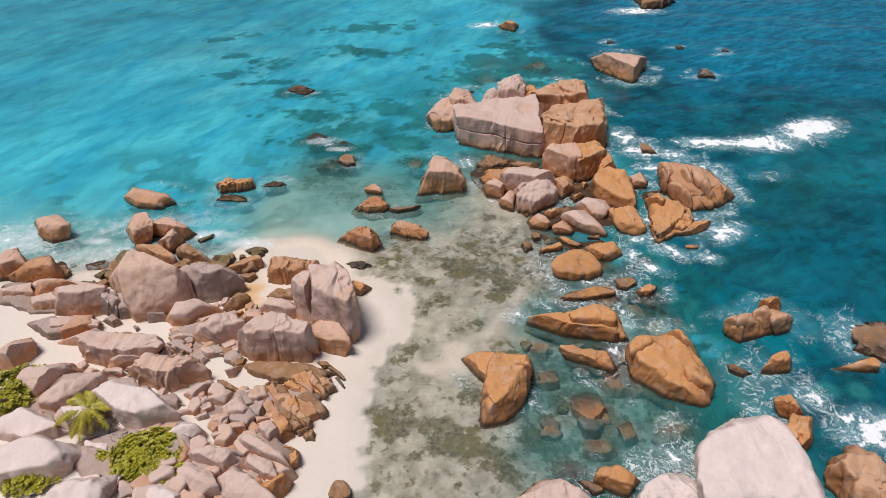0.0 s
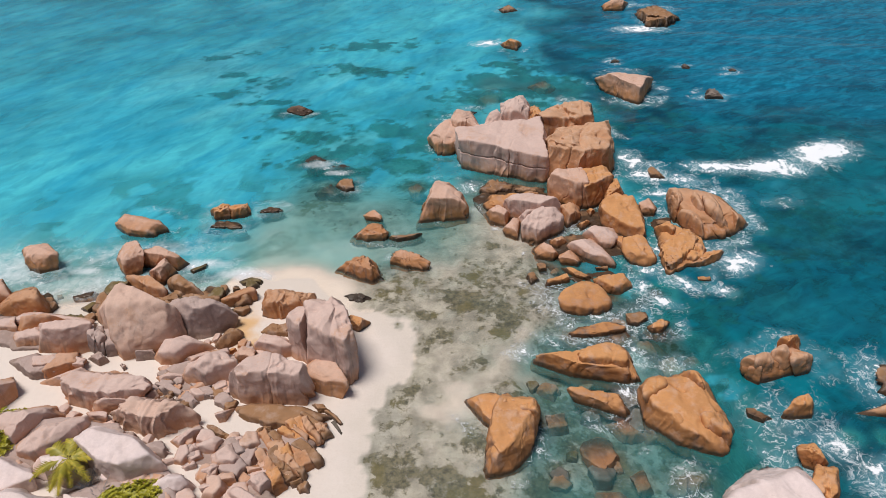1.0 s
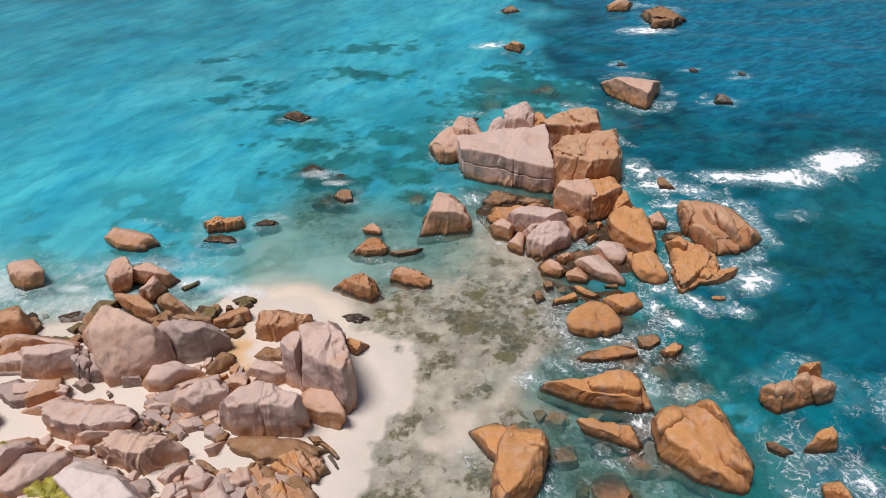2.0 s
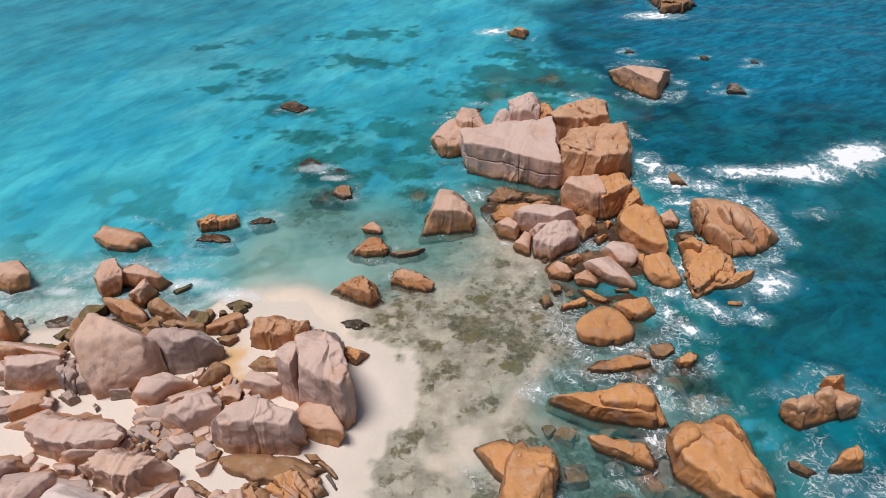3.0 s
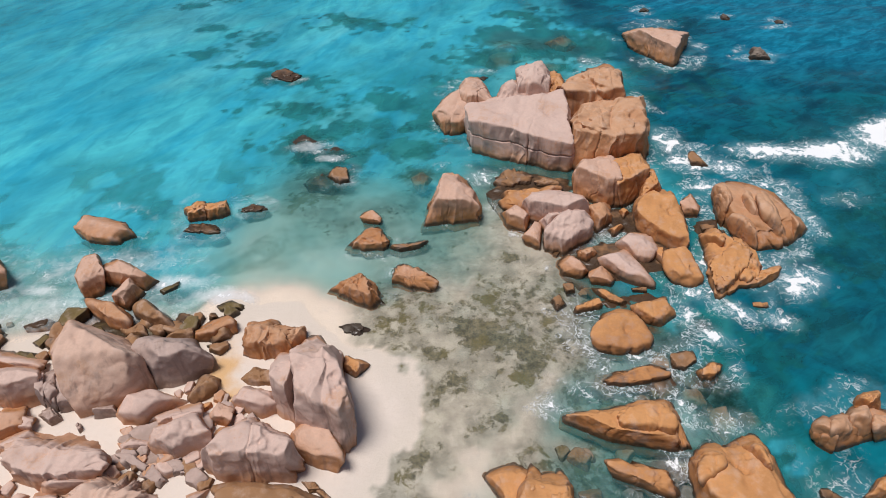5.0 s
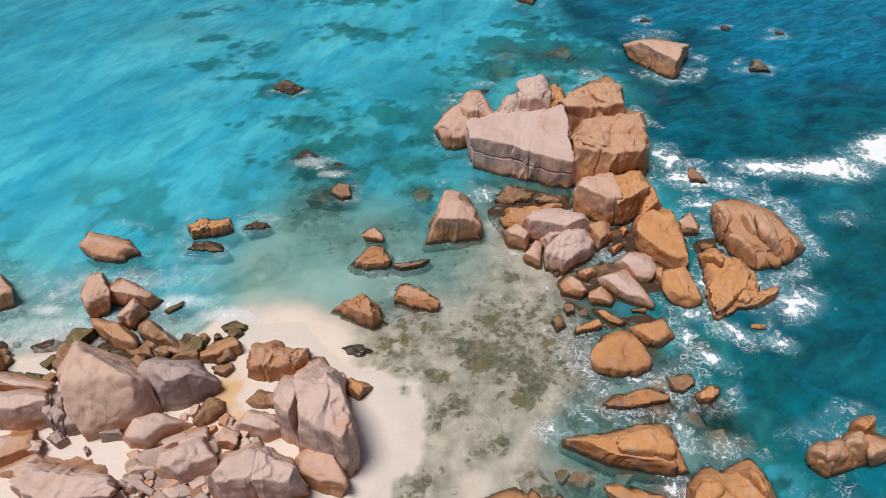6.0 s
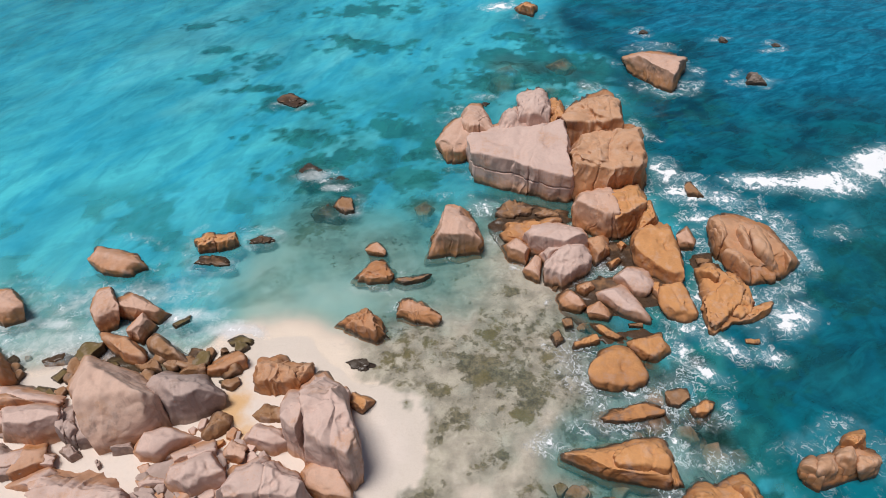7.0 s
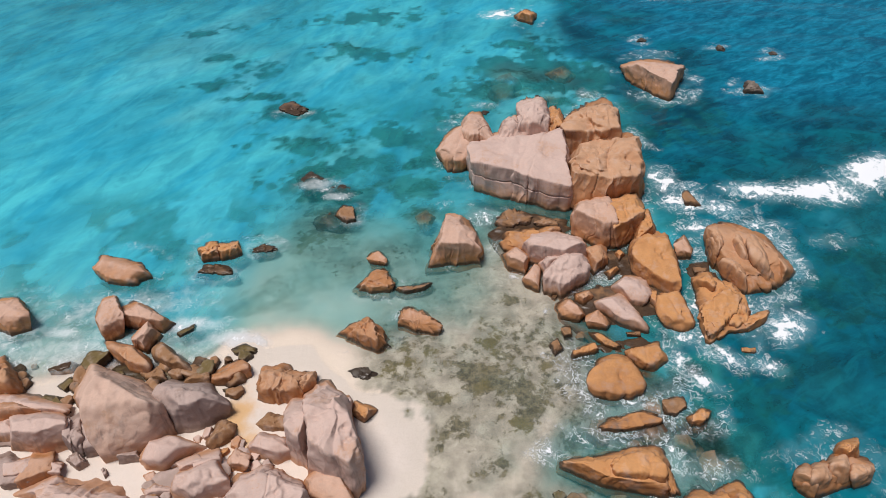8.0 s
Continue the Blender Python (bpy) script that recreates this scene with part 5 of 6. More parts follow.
rock(-9.54, 26.93, 0.52, 0.30, "mixed", 177, [(78, 36, 0.25), (43, 19, 0.32), (-90, 5, 0.20), (-132, 5, 0.20), (-90, 83, 0.88)], fine=1.8, flute=.7)
rock(-15.88, 36.14, 1.19, 0.70, "pink", 178, [(111, 52, 0.55), (20, -4, 0.84), (-71, 5, 0.23), (-152, -3, 0.83), (-90, 83, 0.81)])
rock(-14.43, 28.79, 1.08, 0.80, "pink", 179, [(115, 46, 0.50), (63, 31, 0.69), (-29, 5, 0.58), (-99, 5, 0.43), (-141, 5, 0.74), (-90, 83, 0.72)], flute=.3)
rock(-13.13, 27.77, 1.10, 0.90, "pink", 180, [(132, 44, 0.80), (38, 12, 0.68), (-36, 5, 0.87), (-98, 5, 0.55), (-153, 1, 0.78), (-90, 83, 0.80)])
rock(-13.84, 26.94, 1.20, 0.90, "pink", 181, [(124, 44, 0.50), (46, 17, 0.60), (-36, 5, 0.36), (-110, 5, 0.40), (-159, 8, 0.54), (-90, 83, 0.60)])
rock(-15.24, 28.38, 1.22, 0.80, "pink", 182, [(133, 45, 0.44), (48, 18, 0.40), (-51, 5, 0.25), (-139, 5, 0.31), (-90, 83, 0.58)])
rock(-10.89, 24.51, 1.46, 1.00, "pink", 183, [(112, 42, 1.29), (57, 25, 0.55), (33, 8, 0.96), (-107, 5, 0.40), (-119, 5, 0.24), (-139, 5, 0.65), (-90, 83, 0.74)])
rock(-10.79, 25.94, 1.29, 0.90, "pink", 184, [(133, 40, 0.62), (37, 12, 0.55), (-34, 5, 0.47), (-128, 5, 0.37), (-90, 83, 0.71)])
rock(-10.07, 26.43, 1.05, 0.60, "orange", 185, [(117, 42, 0.70), (29, 7, 0.43), (-48, 5, 0.49), (-150, -7, 0.42), (-90, 83, 0.55)])
rock(-9.72, 25.12, 0.70, 0.50, "orange", 186, [(79, 35, 0.28), (26, 4, 0.47), (-104, 5, 0.23), (-135, 5, 0.25), (-90, 83, 0.70)])
rock(-21.17, 32.19, 1.48, 1.20, "pink", 187, [(113, 51, 0.59), (78, 41, 0.55), (27, -6, 1.47), (-75, 5, 0.32), (-93, 5, 0.35), (-132, 5, 1.03), (-90, 83, 1.12)], flute=.5)
rock(-29.34, 32.94, 1.84, 1.20, "pink", 188, [(150, 54, 0.65), (104, 52, 0.73), (33, -11, 1.27), (-21, 5, 0.40), (-93, 5, 0.69), (-152, 21, 1.04), (-90, 83, 0.96)], flute=.4, lvl=5)
rock(-14.28, 31.23, 1.14, 0.90, "pink", 189, [(111, 47, 0.21), (-15, 5, 0.23), (-73, 5, 0.30), (-148, -6, 0.48), (-90, 83, 0.96)])
rock(-10.74, 23.46, 1.29, 1.00, "pink", 190, [(177, 23, 0.95), (66, 28, 0.63), (30, 4, 0.68), (-107, 5, 0.45), (-125, 5, 0.39), (-90, 83, 0.61)])
rock(-9.87, 22.50, 1.07, 0.90, "orange", 191, [(124, 37, 0.47), (45, 16, 0.83), (-30, 5, 0.46), (-92, 5, 0.53), (-147, -5, 0.76), (-90, 83, 0.73)])
rock(-25.17, 26.60, 1.93, 1.60, "white", 192, [(120, 50, 1.14), (72, 30, 0.93), (35, -9, 1.41), (-71, 5, 1.10), (-104, 5, 0.88), (-152, 21, 1.34), (-90, 83, 0.67)])
rock(-22.02, 26.81, 2.09, 1.60, "white", 193, [(96, 44, 0.86), (50, 11, 0.71), (-14, 5, 0.86), (-107, 5, 0.50), (-143, 6, 0.79), (-90, 83, 0.71)])
rock(-15.48, 21.33, 1.83, 1.60, "white", 194, [(128, 41, 0.95), (54, 15, 0.76), (-26, 5, 1.01), (-106, 5, 0.71), (-150, 8, 0.78), (-90, 83, 0.67)])
rock(-13.75, 21.24, 1.65, 1.20, "pinklow", 195, [(117, 39, 0.64), (46, 10, 0.58), (-66, 5, 0.41), (-147, 3, 0.61), (-90, 83, 0.55)], flute=.3)
rock(-6.35, 22.57, 0.35, 0.10, "brown", 196, [(154, 26, 0.58), (88, 34, 0.56), (34, 13, 0.57), (-3, -12, 0.61), (-92, 5, 0.55), (-162, 0, 0.63), (-90, 83, 0.25)], round=1)
rock(-28.36, 36.15, 1.05, 0.80, "greypink", 197, [(112, 55, 0.81), (64, 33, 0.73), (12, -31, 1.09), (-86, 5, 0.84), (-127, 5, 0.76), (-90, 83, 0.45)])
rock(-26.80, 36.09, 1.11, 0.80, "pinklow", 198, [(166, 48, 0.60), (92, 50, 0.77), (19, -22, 1.06), (-66, 5, 0.50), (-125, 5, 1.06), (-90, 83, 0.49)])
rock(-24.43, 36.83, 0.94, 0.80, "greypink", 199, [(150, 52, 0.41), (47, 17, 0.35), (-47, 5, 0.45), (-126, 5, 0.29), (-90, 83, 0.36)])
rock(-22.39, 35.90, 0.88, 0.80, "greypink", 200, [(137, 52, 0.18), (31, -2, 0.17), (-33, 5, 0.05), (-142, 5, 0.05), (-90, 83, 0.12)])
rock(-25.12, 38.46, 1.12, 0.70, "greypink", 201, [(122, 56, 0.86), (24, -14, 0.41), (-110, 5, 0.65), (-152, 9, 0.40), (-90, 83, 0.78)])
rock(-24.14, 38.21, 1.13, 0.70, "greypink", 202, [(114, 55, 0.85), (25, -11, 0.35), (-83, 5, 0.80), (-154, 11, 0.34), (-90, 83, 0.77)])
rock(-18.68, 34.64, 1.06, 0.90, "pink", 203, [(127, 51, 0.39), (75, 42, 0.36), (7, -24, 0.78), (-86, 5, 0.27), (-140, 5, 0.66), (-90, 83, 0.44)])
rock(-18.38, 33.48, 1.19, 0.90, "greypink", 204, [(90, 47, 0.42), (55, 27, 0.35), (0, -29, 0.93), (-116, 5, 0.10), (-143, 5, 0.55), (-90, 83, 0.11)])
rock(-16.89, 32.66, 0.99, 0.90, "greypink", 205, [(138, 48, 0.57), (49, 22, 0.37), (-45, 5, 0.73), (-120, 5, 0.33), (-90, 83, 0.31)])
rock(-16.14, 33.40, 1.09, 0.90, "greypink", 206, [(77, 42, 0.39), (43, 19, 0.44), (-59, 5, 0.73), (-133, 5, 0.34), (-90, 83, 0.21)])
rock(-17.45, 28.62, 1.17, 1.00, "greypink", 207, [(98, 44, 0.41), (61, 27, 0.29), (-89, 5, 0.31), (-124, 5, 0.29), (-90, 83, 0.33)])
rock(-15.81, 29.39, 1.32, 1.00, "pink", 208, [(130, 46, 0.38), (49, 21, 0.91), (-44, 5, 0.21), (-123, 5, 0.75), (-90, 83, 0.48)])
rock(-22.15, 31.35, 1.25, 1.10, "pink", 209, [(92, 45, 0.31), (23, -15, 0.54), (-95, 5, 0.25), (-142, 5, 0.45), (-90, 83, 0.35)])
rock(-21.11, 30.52, 1.22, 1.10, "pink", 210, [(112, 49, 0.30), (28, -8, 0.40), (-85, 5, 0.27), (-135, 5, 0.33), (-90, 83, 0.38)])
rock(-20.43, 24.90, 1.74, 1.40, "white", 211, [(78, 32, 0.39), (15, -23, 0.59), (-107, 5, 0.21), (-149, 11, 0.52), (-90, 83, 0.46)])
rock(-20.04, 22.85, 1.72, 1.60, "white", 212, [(100, 39, 0.23), (13, -25, 0.61), (-91, 5, 0.15), (-130, 5, 0.45), (-90, 83, 0.48)])
rock(-13.98, 29.83, 0.64, 0.50, "brown", 213, [(56, 27, 0.35), (-2, -24, 1.10), (-115, 5, 0.22), (-118, 5, 0.21), (-162, 10, 0.96), (-90, 83, 0.56)])
rock(-14.87, 33.69, 0.71, 0.60, "pink", 214, [(149, 44, 0.41), (36, 14, 0.58), (-47, 5, 0.45), (-126, 5, 0.54), (-90, 83, 0.49)])
rock(-16.48, 27.75, 1.12, 0.90, "pink", 215, [(108, 45, 0.31), (49, 17, 0.39), (-62, 5, 0.24), (-127, 5, 0.30), (-90, 83, 0.48)])
rock(-15.18, 27.34, 1.11, 0.90, "pink", 216, [(124, 44, 0.31), (36, 6, 0.40), (-70, 5, 0.17), (-133, 5, 0.31), (-90, 83, 0.49)])
rock(-13.63, 25.83, 1.27, 1.00, "pink", 217, [(95, 40, 0.32), (35, 6, 0.42), (-80, 5, 0.17), (-149, -1, 0.43), (-90, 83, 0.43)])
rock(-12.77, 26.38, 1.27, 1.00, "pinklow", 218, [(100, 42, 0.39), (30, 3, 0.46), (-83, 5, 0.26), (-149, -3, 0.45), (-90, 83, 0.43)])
rock(-12.79, 29.23, 1.05, 0.80, "pink", 219, [(93, 43, 0.31), (24, 0, 0.42), (-84, 5, 0.15), (-156, 1, 0.42), (-90, 83, 0.35)])
rock(-11.43, 27.08, 1.10, 0.80, "pinklow", 220, [(88, 40, 0.29), (25, 1, 0.40), (-78, 5, 0.15), (-158, 2, 0.40), (-90, 83, 0.30)])
rock(-12.54, 24.68, 1.14, 0.90, "greypink", 221, [(-174, 18, 0.39), (65, 28, 0.25), (-3, -23, 0.41), (-110, 5, 0.17), (-90, 83, 0.46)])
rock(-21.35, 37.13, 0.94, 0.80, "greypink", 222, [(94, 50, 0.28), (39, 12, 0.59), (-86, 5, 0.26), (-145, 5, 0.61), (-90, 83, 0.56)])
rock(-9.00, 26.49, 0.60, 0.50, "brown", 223, [(116, 40, 0.20), (25, 5, 0.40), (-79, 5, 0.15), (-133, 5, 0.31), (-90, 83, 0.50)])
rock(-9.15, 24.35, 0.75, 0.40, "orange", 224, [(105, 39, 0.56), (6, -11, 0.28), (-59, 5, 0.36), (-168, 8, 0.29), (-90, 83, 0.45)])
rock(-9.68, 23.73, 0.72, 0.50, "brown", 225, [(109, 38, 0.29), (29, 5, 0.48), (-77, 5, 0.20), (-143, 5, 0.40), (-90, 83, 0.58)])
rock(-7.25, 30.61, 0.17, 0.10, "reef", 226, [(113, 44, 0.55), (29, 14, 0.22), (-46, 5, 0.68), (-142, 5, 0.05), (-90, 83, 0.13)])
rock(-7.96, 28.75, 0.21, 0.10, "reef", 227, [(97, 42, 0.15), (62, 33, 0.29), (-80, 5, 0.05), (-133, 5, 0.40), (-90, 83, 0.09)])
rock(-8.94, 26.04, 0.16, 0.10, "reef", 228, [(102, 40, 0.27), (35, 12, 0.22), (-83, 5, 0.27), (-144, 5, 0.20), (-90, 83, 0.14)])
rock(-22.62, 36.21, 0.75, 0.60, "greypink", 229, [(158, 44, 0.18), (45, 4, 0.13), (-12, 5, 0.07), (-138, 5, 0.07), (-90, 83, 0.15)])
rock(-24.57, 37.05, 0.82, 0.60, "greypink", 230, [(107, 46, 0.32), (52, 12, 0.32), (-74, 5, 0.21), (-142, 6, 0.38), (-90, 83, 0.28)])
rock(-26.19, 36.41, 1.02, 0.70, "pink", 231, [(103, 45, 0.49), (74, 30, 0.50), (8, -34, 0.87), (-95, 5, 0.40), (-146, 14, 0.84), (-90, 83, 0.38)])
rock(-27.55, 36.34, 1.25, 0.70, "pink", 232, [(108, 47, 0.68), (80, 34, 0.74), (-7, 5, 0.62), (-85, 5, 0.58), (-152, 22, 0.96), (-90, 83, 0.45)])
rock(-19.49, 35.67, 0.70, 0.50, "pinklow", 233, [(112, 44, 0.34), (42, 5, 0.33), (-68, 5, 0.26), (-137, 5, 0.30), (-90, 83, 0.30)])
rock(-18.94, 34.59, 0.68, 0.50, "greypink", 234, [(102, 41, 0.43), (46, 9, 0.39), (-80, 5, 0.38), (-132, 5, 0.34), (-90, 83, 0.32)])
rock(-18.50, 33.83, 0.60, 0.50, "greypink", 235, [(88, 36, 0.27), (50, 12, 0.30), (-92, 5, 0.25), (-129, 5, 0.28), (-90, 83, 0.40)])
rock(-17.37, 33.30, 0.71, 0.50, "pinklow", 236, [(102, 40, 0.34), (52, 14, 0.39), (-73, 5, 0.28), (-124, 5, 0.30), (-90, 83, 0.29)])
rock(-14.79, 33.30, 0.71, 0.50, "pink", 237, [(111, 40, 0.37), (42, 8, 0.43), (-74, 5, 0.27), (-136, 5, 0.38), (-90, 83, 0.39)])
rock(-8.39, 32.03, 0.51, 0.30, "brown", 238, [(88, 34, 0.32), (38, 13, 0.34), (-84, 5, 0.27), (-138, 5, 0.26), (-90, 83, 0.29)])
rock(-7.57, 31.38, 0.41, 0.30, "brown", 239, [(78, 31, 0.42), (40, 14, 0.23), (-61, 5, 0.77), (-132, 5, 0.07), (-90, 83, 0.19)])
rock(8.62, 28.47, -0.28, -0.50, "mixed", 240, [(119, 32, 0.87), (63, 42, 0.84), (6, 20, 0.92), (-56, 5, 0.92), (-123, 5, 0.94), (177, -11, 0.95), (-90, 83, 0.18)], round=1, flute=.6)
rock(10.64, 26.40, -0.35, -0.50, "mixed", 241, [(112, 32, 0.54), (9, 24, 0.46), (-68, 5, 0.52), (-170, -23, 0.46), (-90, 83, 0.25)], round=1, flute=.6)
rock(8.63, 25.31, -0.35, -0.50, "mixed", 242, [(95, 36, 0.53), (23, 29, 0.83), (-71, 5, 0.56), (-120, 5, 0.55), (169, -5, 0.92), (-90, 83, 0.25)], round=1, flute=.6)
rock(10.65, 30.21, -0.35, -0.50, "mixed", 243, [(104, 39, 0.56), (33, 38, 0.46), (-76, 5, 0.57), (-146, 5, 0.44), (-90, 83, 0.25)], round=1, flute=.6)
rock(6.50, 30.94, -0.35, -0.50, "mixed", 244, [(98, 42, 0.47), (-1, 12, 0.66), (-82, 5, 0.47), (-179, -11, 0.66), (-90, 83, 0.25)], round=1, flute=.6)
rock(23.79, 28.77, -0.32, -0.50, "mixed", 245, [(107, 31, 0.46), (0, 37, 0.43), (-69, 5, 0.41), (-1, 5, 0.10), (-90, 83, 0.22)], round=1, flute=.6)
rock(25.80, 28.68, -0.32, -0.50, "mixed", 246, [(101, 35, 0.38), (-9, 34, 0.41), (-75, 5, 0.32), (170, -32, 0.41), (-90, 83, 0.22)], round=1, flute=.6)
rock(-2.86, 60.94, -0.42, -0.50, "mixed", 247, [(131, 51, 0.58), (38, 42, 0.69), (-20, 5, 0.71), (-94, 5, 0.90), (-168, -12, 0.77), (-90, 83, 0.32)], round=1, flute=.6)
rock(16.62, 35.55, -0.24, -0.50, "mixed", 248, [(105, 32, 0.49), (19, 37, 0.44), (-61, 5, 0.42), (-170, 5, 0.35), (-90, 83, 0.14)], round=1, flute=.6)
rock(18.07, 33.65, -0.24, -0.50, "mixed", 249, [(100, 31, 0.43), (22, 39, 0.39), (-65, 5, 0.36), (-169, 5, 0.30), (-90, 83, 0.14)], round=1, flute=.6)
rock(13.68, 87.37, -0.35, -0.50, "mixed", 250, [(129, 58, 0.70), (23, 53, 0.68), (-46, 5, 1.05), (-149, 5, 0.93), (-90, 83, 0.25)], round=1, flute=.6)
rock(-14.45, 26.73, 0.76, 0.60, "greypink", 251, [(154, 41, 2.60), (87, 41, 2.06), (41, 14, 2.32), (-12, -27, 2.81), (-86, 5, 2.48), (-135, 5, 2.41), (-90, 83, 0.24)], flute=.5)
rock(-11.47, 23.58, 0.78, 0.70, "greypink", 252, [(179, 24, 2.05), (133, 40, 1.60), (54, 24, 2.39), (-11, -23, 2.05), (-68, 5, 1.83), (-110, 5, 2.05), (-90, 83, 0.32)], flute=.5)
rock(-23.86, 29.14, 1.08, 0.90, "greypink", 253, [(128, 52, 2.09), (80, 40, 2.04), (41, 6, 3.26), (-56, 5, 3.07), (-97, 5, 2.28), (-147, 15, 3.42), (-90, 83, 0.62)], flute=.5)
rock(-18.39, 23.90, 1.26, 1.10, "greypink", 254, [(111, 45, 2.33), (62, 24, 2.08), (12, -18, 3.03), (-92, 5, 2.40), (-140, 4, 2.63), (-90, 83, 0.64)], flute=.5)
rock(-10.17, 28.73, 0.74, 0.40, "greypink", 255, [(100, 44, 1.18), (55, 30, 1.40), (-24, 5, 1.58), (-110, 5, 1.19), (-141, 5, 1.35), (-90, 83, 0.26)], flute=.6)
rock(-17.14, 35.18, 0.54, 0.40, "greypink", 256, [(109, 44, 1.52), (77, 35, 1.80), (9, -18, 2.41), (-84, 5, 1.78), (-106, 5, 1.65), (-153, 11, 2.40), (-90, 83, 0.56)], flute=.5)
rock(-30.76, 40.20, 0.42, 0.30, "greypink", 257, [(94, 54, 1.58), (64, 37, 1.79), (15, -26, 3.77), (-96, 5, 1.86), (-114, 5, 1.85), (-152, 21, 3.26), (-90, 83, 0.48)], flute=.6)
rock(-28.74, 41.92, 0.12, 0.00, "moss", 258, [(152, 52, 0.69), (84, 42, 0.58), (-5, 5, 1.09), (-93, 5, 0.62), (-90, 83, 0.28)], flute=.6)
rock(11.93, 48.81, -0.24, -0.40, "brown", 259, [(113, 46, 2.13), (87, 52, 1.71), (21, 42, 3.32), (-74, 5, 2.74), (-100, 5, 2.26), (-159, 5, 4.34), (-90, 83, 0.34)], flute=.6)
rock(12.67, 53.36, -0.29, -0.40, "brown", 260, [(111, 49, 1.35), (-6, 18, 2.06), (-81, 5, 1.89), (-172, 5, 2.20), (-90, 83, 0.44)], flute=.6)
rock(6.06, 57.97, -0.23, -0.40, "brown", 261, [(128, 48, 2.31), (65, 56, 1.84), (-9, 5, 3.91), (-61, 5, 2.48), (-130, 5, 3.33), (-173, -15, 3.03), (-90, 83, 0.33)], flute=.6)
rock(-22.36, 43.47, -0.30, -0.40, "moss", 262, [(139, 52, 2.26), (71, 38, 0.95), (-65, 5, 2.38), (-97, 5, 0.59), (-98, 5, 0.62), (-90, 83, 0.40)], flute=.6)
rock(19.39, 52.05, -0.25, -0.40, "brown", 263, [(96, 51, 1.05), (-15, 16, 0.91), (-81, 5, 1.39), (178, -28, 0.88), (-90, 83, 0.30)], flute=.6)
rock(11.87, 44.79, -0.40, -0.50, "brown", 264, [(106, 43, 1.04), (57, 49, 1.31), (-38, 5, 2.34), (-106, 5, 1.02), (-118, 5, 1.38), (-90, 83, 0.40)], flute=.6)
# rocks end


def rubble(count, seed, x0, x1, y0, y1, look_names, low, high):
    """Loose broken stones in the gaps of the boulder pile."""
    rng = random.Random(seed)
    for k in range(count):
        x, y = rng.uniform(x0, x1), rng.uniform(y0, y1)
        r = rng.uniform(low, high)
        g = float(ground_height(np.array([x]), np.array([y]))[0])
        turn = rng.uniform(0, 360)
        sides = [(turn + a + rng.uniform(-18, 18), rng.uniform(-5, 25), r * rng.uniform(0.6, 1.3)) for a in (0, 72, 144, 216, 288)]
        rock(x, y, g + r * 0.35, g, rng.choice(look_names), seed * 100 + k, sides + [(rng.uniform(0, 360), rng.uniform(70, 88), r * rng.uniform(0.45, 0.8))], lvl=3, chips=2)


def slab_row(x, y, count, seed):
    """Upright slabs of split granite, leaning against one another like books."""
    rng = random.Random(seed)
    for k in range(count):
        px, py = x + 0.50 * k + rng.uniform(-0.1, 0.1), y + 0.22 * k + rng.uniform(-0.15, 0.15)
        turn, length, thick = rng.uniform(-12, 12), rng.uniform(0.85, 1.35), rng.uniform(0.32, 0.46)
        sides = [(-52 + turn, 8, length), (128 + turn, 20, length), (38 + turn, 18, thick), (-142 + turn, -8, thick), (-60, 76, rng.uniform(0.55, 0.8))]
        rock(px, py, 0.55, 0.2, rng.choice(("mixed", "orange", "brown")), seed * 50 + k, sides, flute=0.5, chips=3)


slab_row(-10.9, 29.3, 6, 31)
slab_row(-10.6, 27.7, 5, 32)
rubble(120, 3, -18.5, -9.8, 20.5, 29.5, ("pink", "pink", "pinkwarm", "greypink", "pinklow"), 0.28, 0.75)
rubble(22, 4, -26, -19, 24, 33, ("pink", "white", "greypink"), 0.25, 0.6)
rubble(34, 13, -19.5, -13.5, 31.6, 35.4, ("brown", "greypink", "pinklow"), 0.22, 0.55)
rubble(24, 5, -19, -12, 33, 39.5, ("pink", "pinklow", "greypink"), 0.18, 0.5)
rubble(46, 6, -33, -15.5, 41.8, 45.8, ("brown", "moss", "brown", "mixed"), 0.25, 0.75)
rubble(30, 7, 7, 20, 42, 53, ("brown", "orange"), 0.2, 0.5)
rubble(18, 8, -11, -8.5, 25, 31, ("mixed", "brown", "pinklow"), 0.25, 0.6)
rubble(9, 9, 5, 15, 23, 36, ("brown", "moss"), 0.3, 0.6)
rubble(24, 11, 6, 18, 23, 40, ("brown", "moss", "reef"), 0.35, 0.8)
rubble(14, 12, 6, 17, 79, 90, ("brown", "mixed", "reef"), 0.9, 1.8)
rubble(14, 10, 12, 18, 36, 43, ("mixed", "brown"), 0.4, 0.9)


# ---- plants ----
def part(name, verts, faces, material, parent, label="", smooth_faces=True):
    ob = new(name, mesh_of(name, np.asarray(verts, dtype=float), faces, material, smooth_faces))
    ob.parent = parent
    return tagged(ob, label)


def leaf_material(name, young, old, stem=False):
    n = Nodes(name)
    pos = n.put("NewGeometry")
    each = pos.outputs["Random Per Island"]
    col = n.mix(each, old, young)
    col = n.mix(n.band(n.noise(pos.outputs["Position"], 1.1, 3), 0.4, 0.65, 0.0, 0.5), col, old)
    n.feed(n.shader, "Base Color", col)
    n.feed(n.shader, "Roughness", 0.5)
    return n.material


LEAF = leaf_material("glossy_shrub_leaf", (0.50, 0.43, 0.022), (0.23, 0.22, 0.013))
FROND = leaf_material("palm_leaflet", (0.52, 0.40, 0.05), (0.25, 0.23, 0.025))
TWIG = leaf_material("woody_stem", (0.22, 0.17, 0.12), (0.11, 0.08, 0.055))


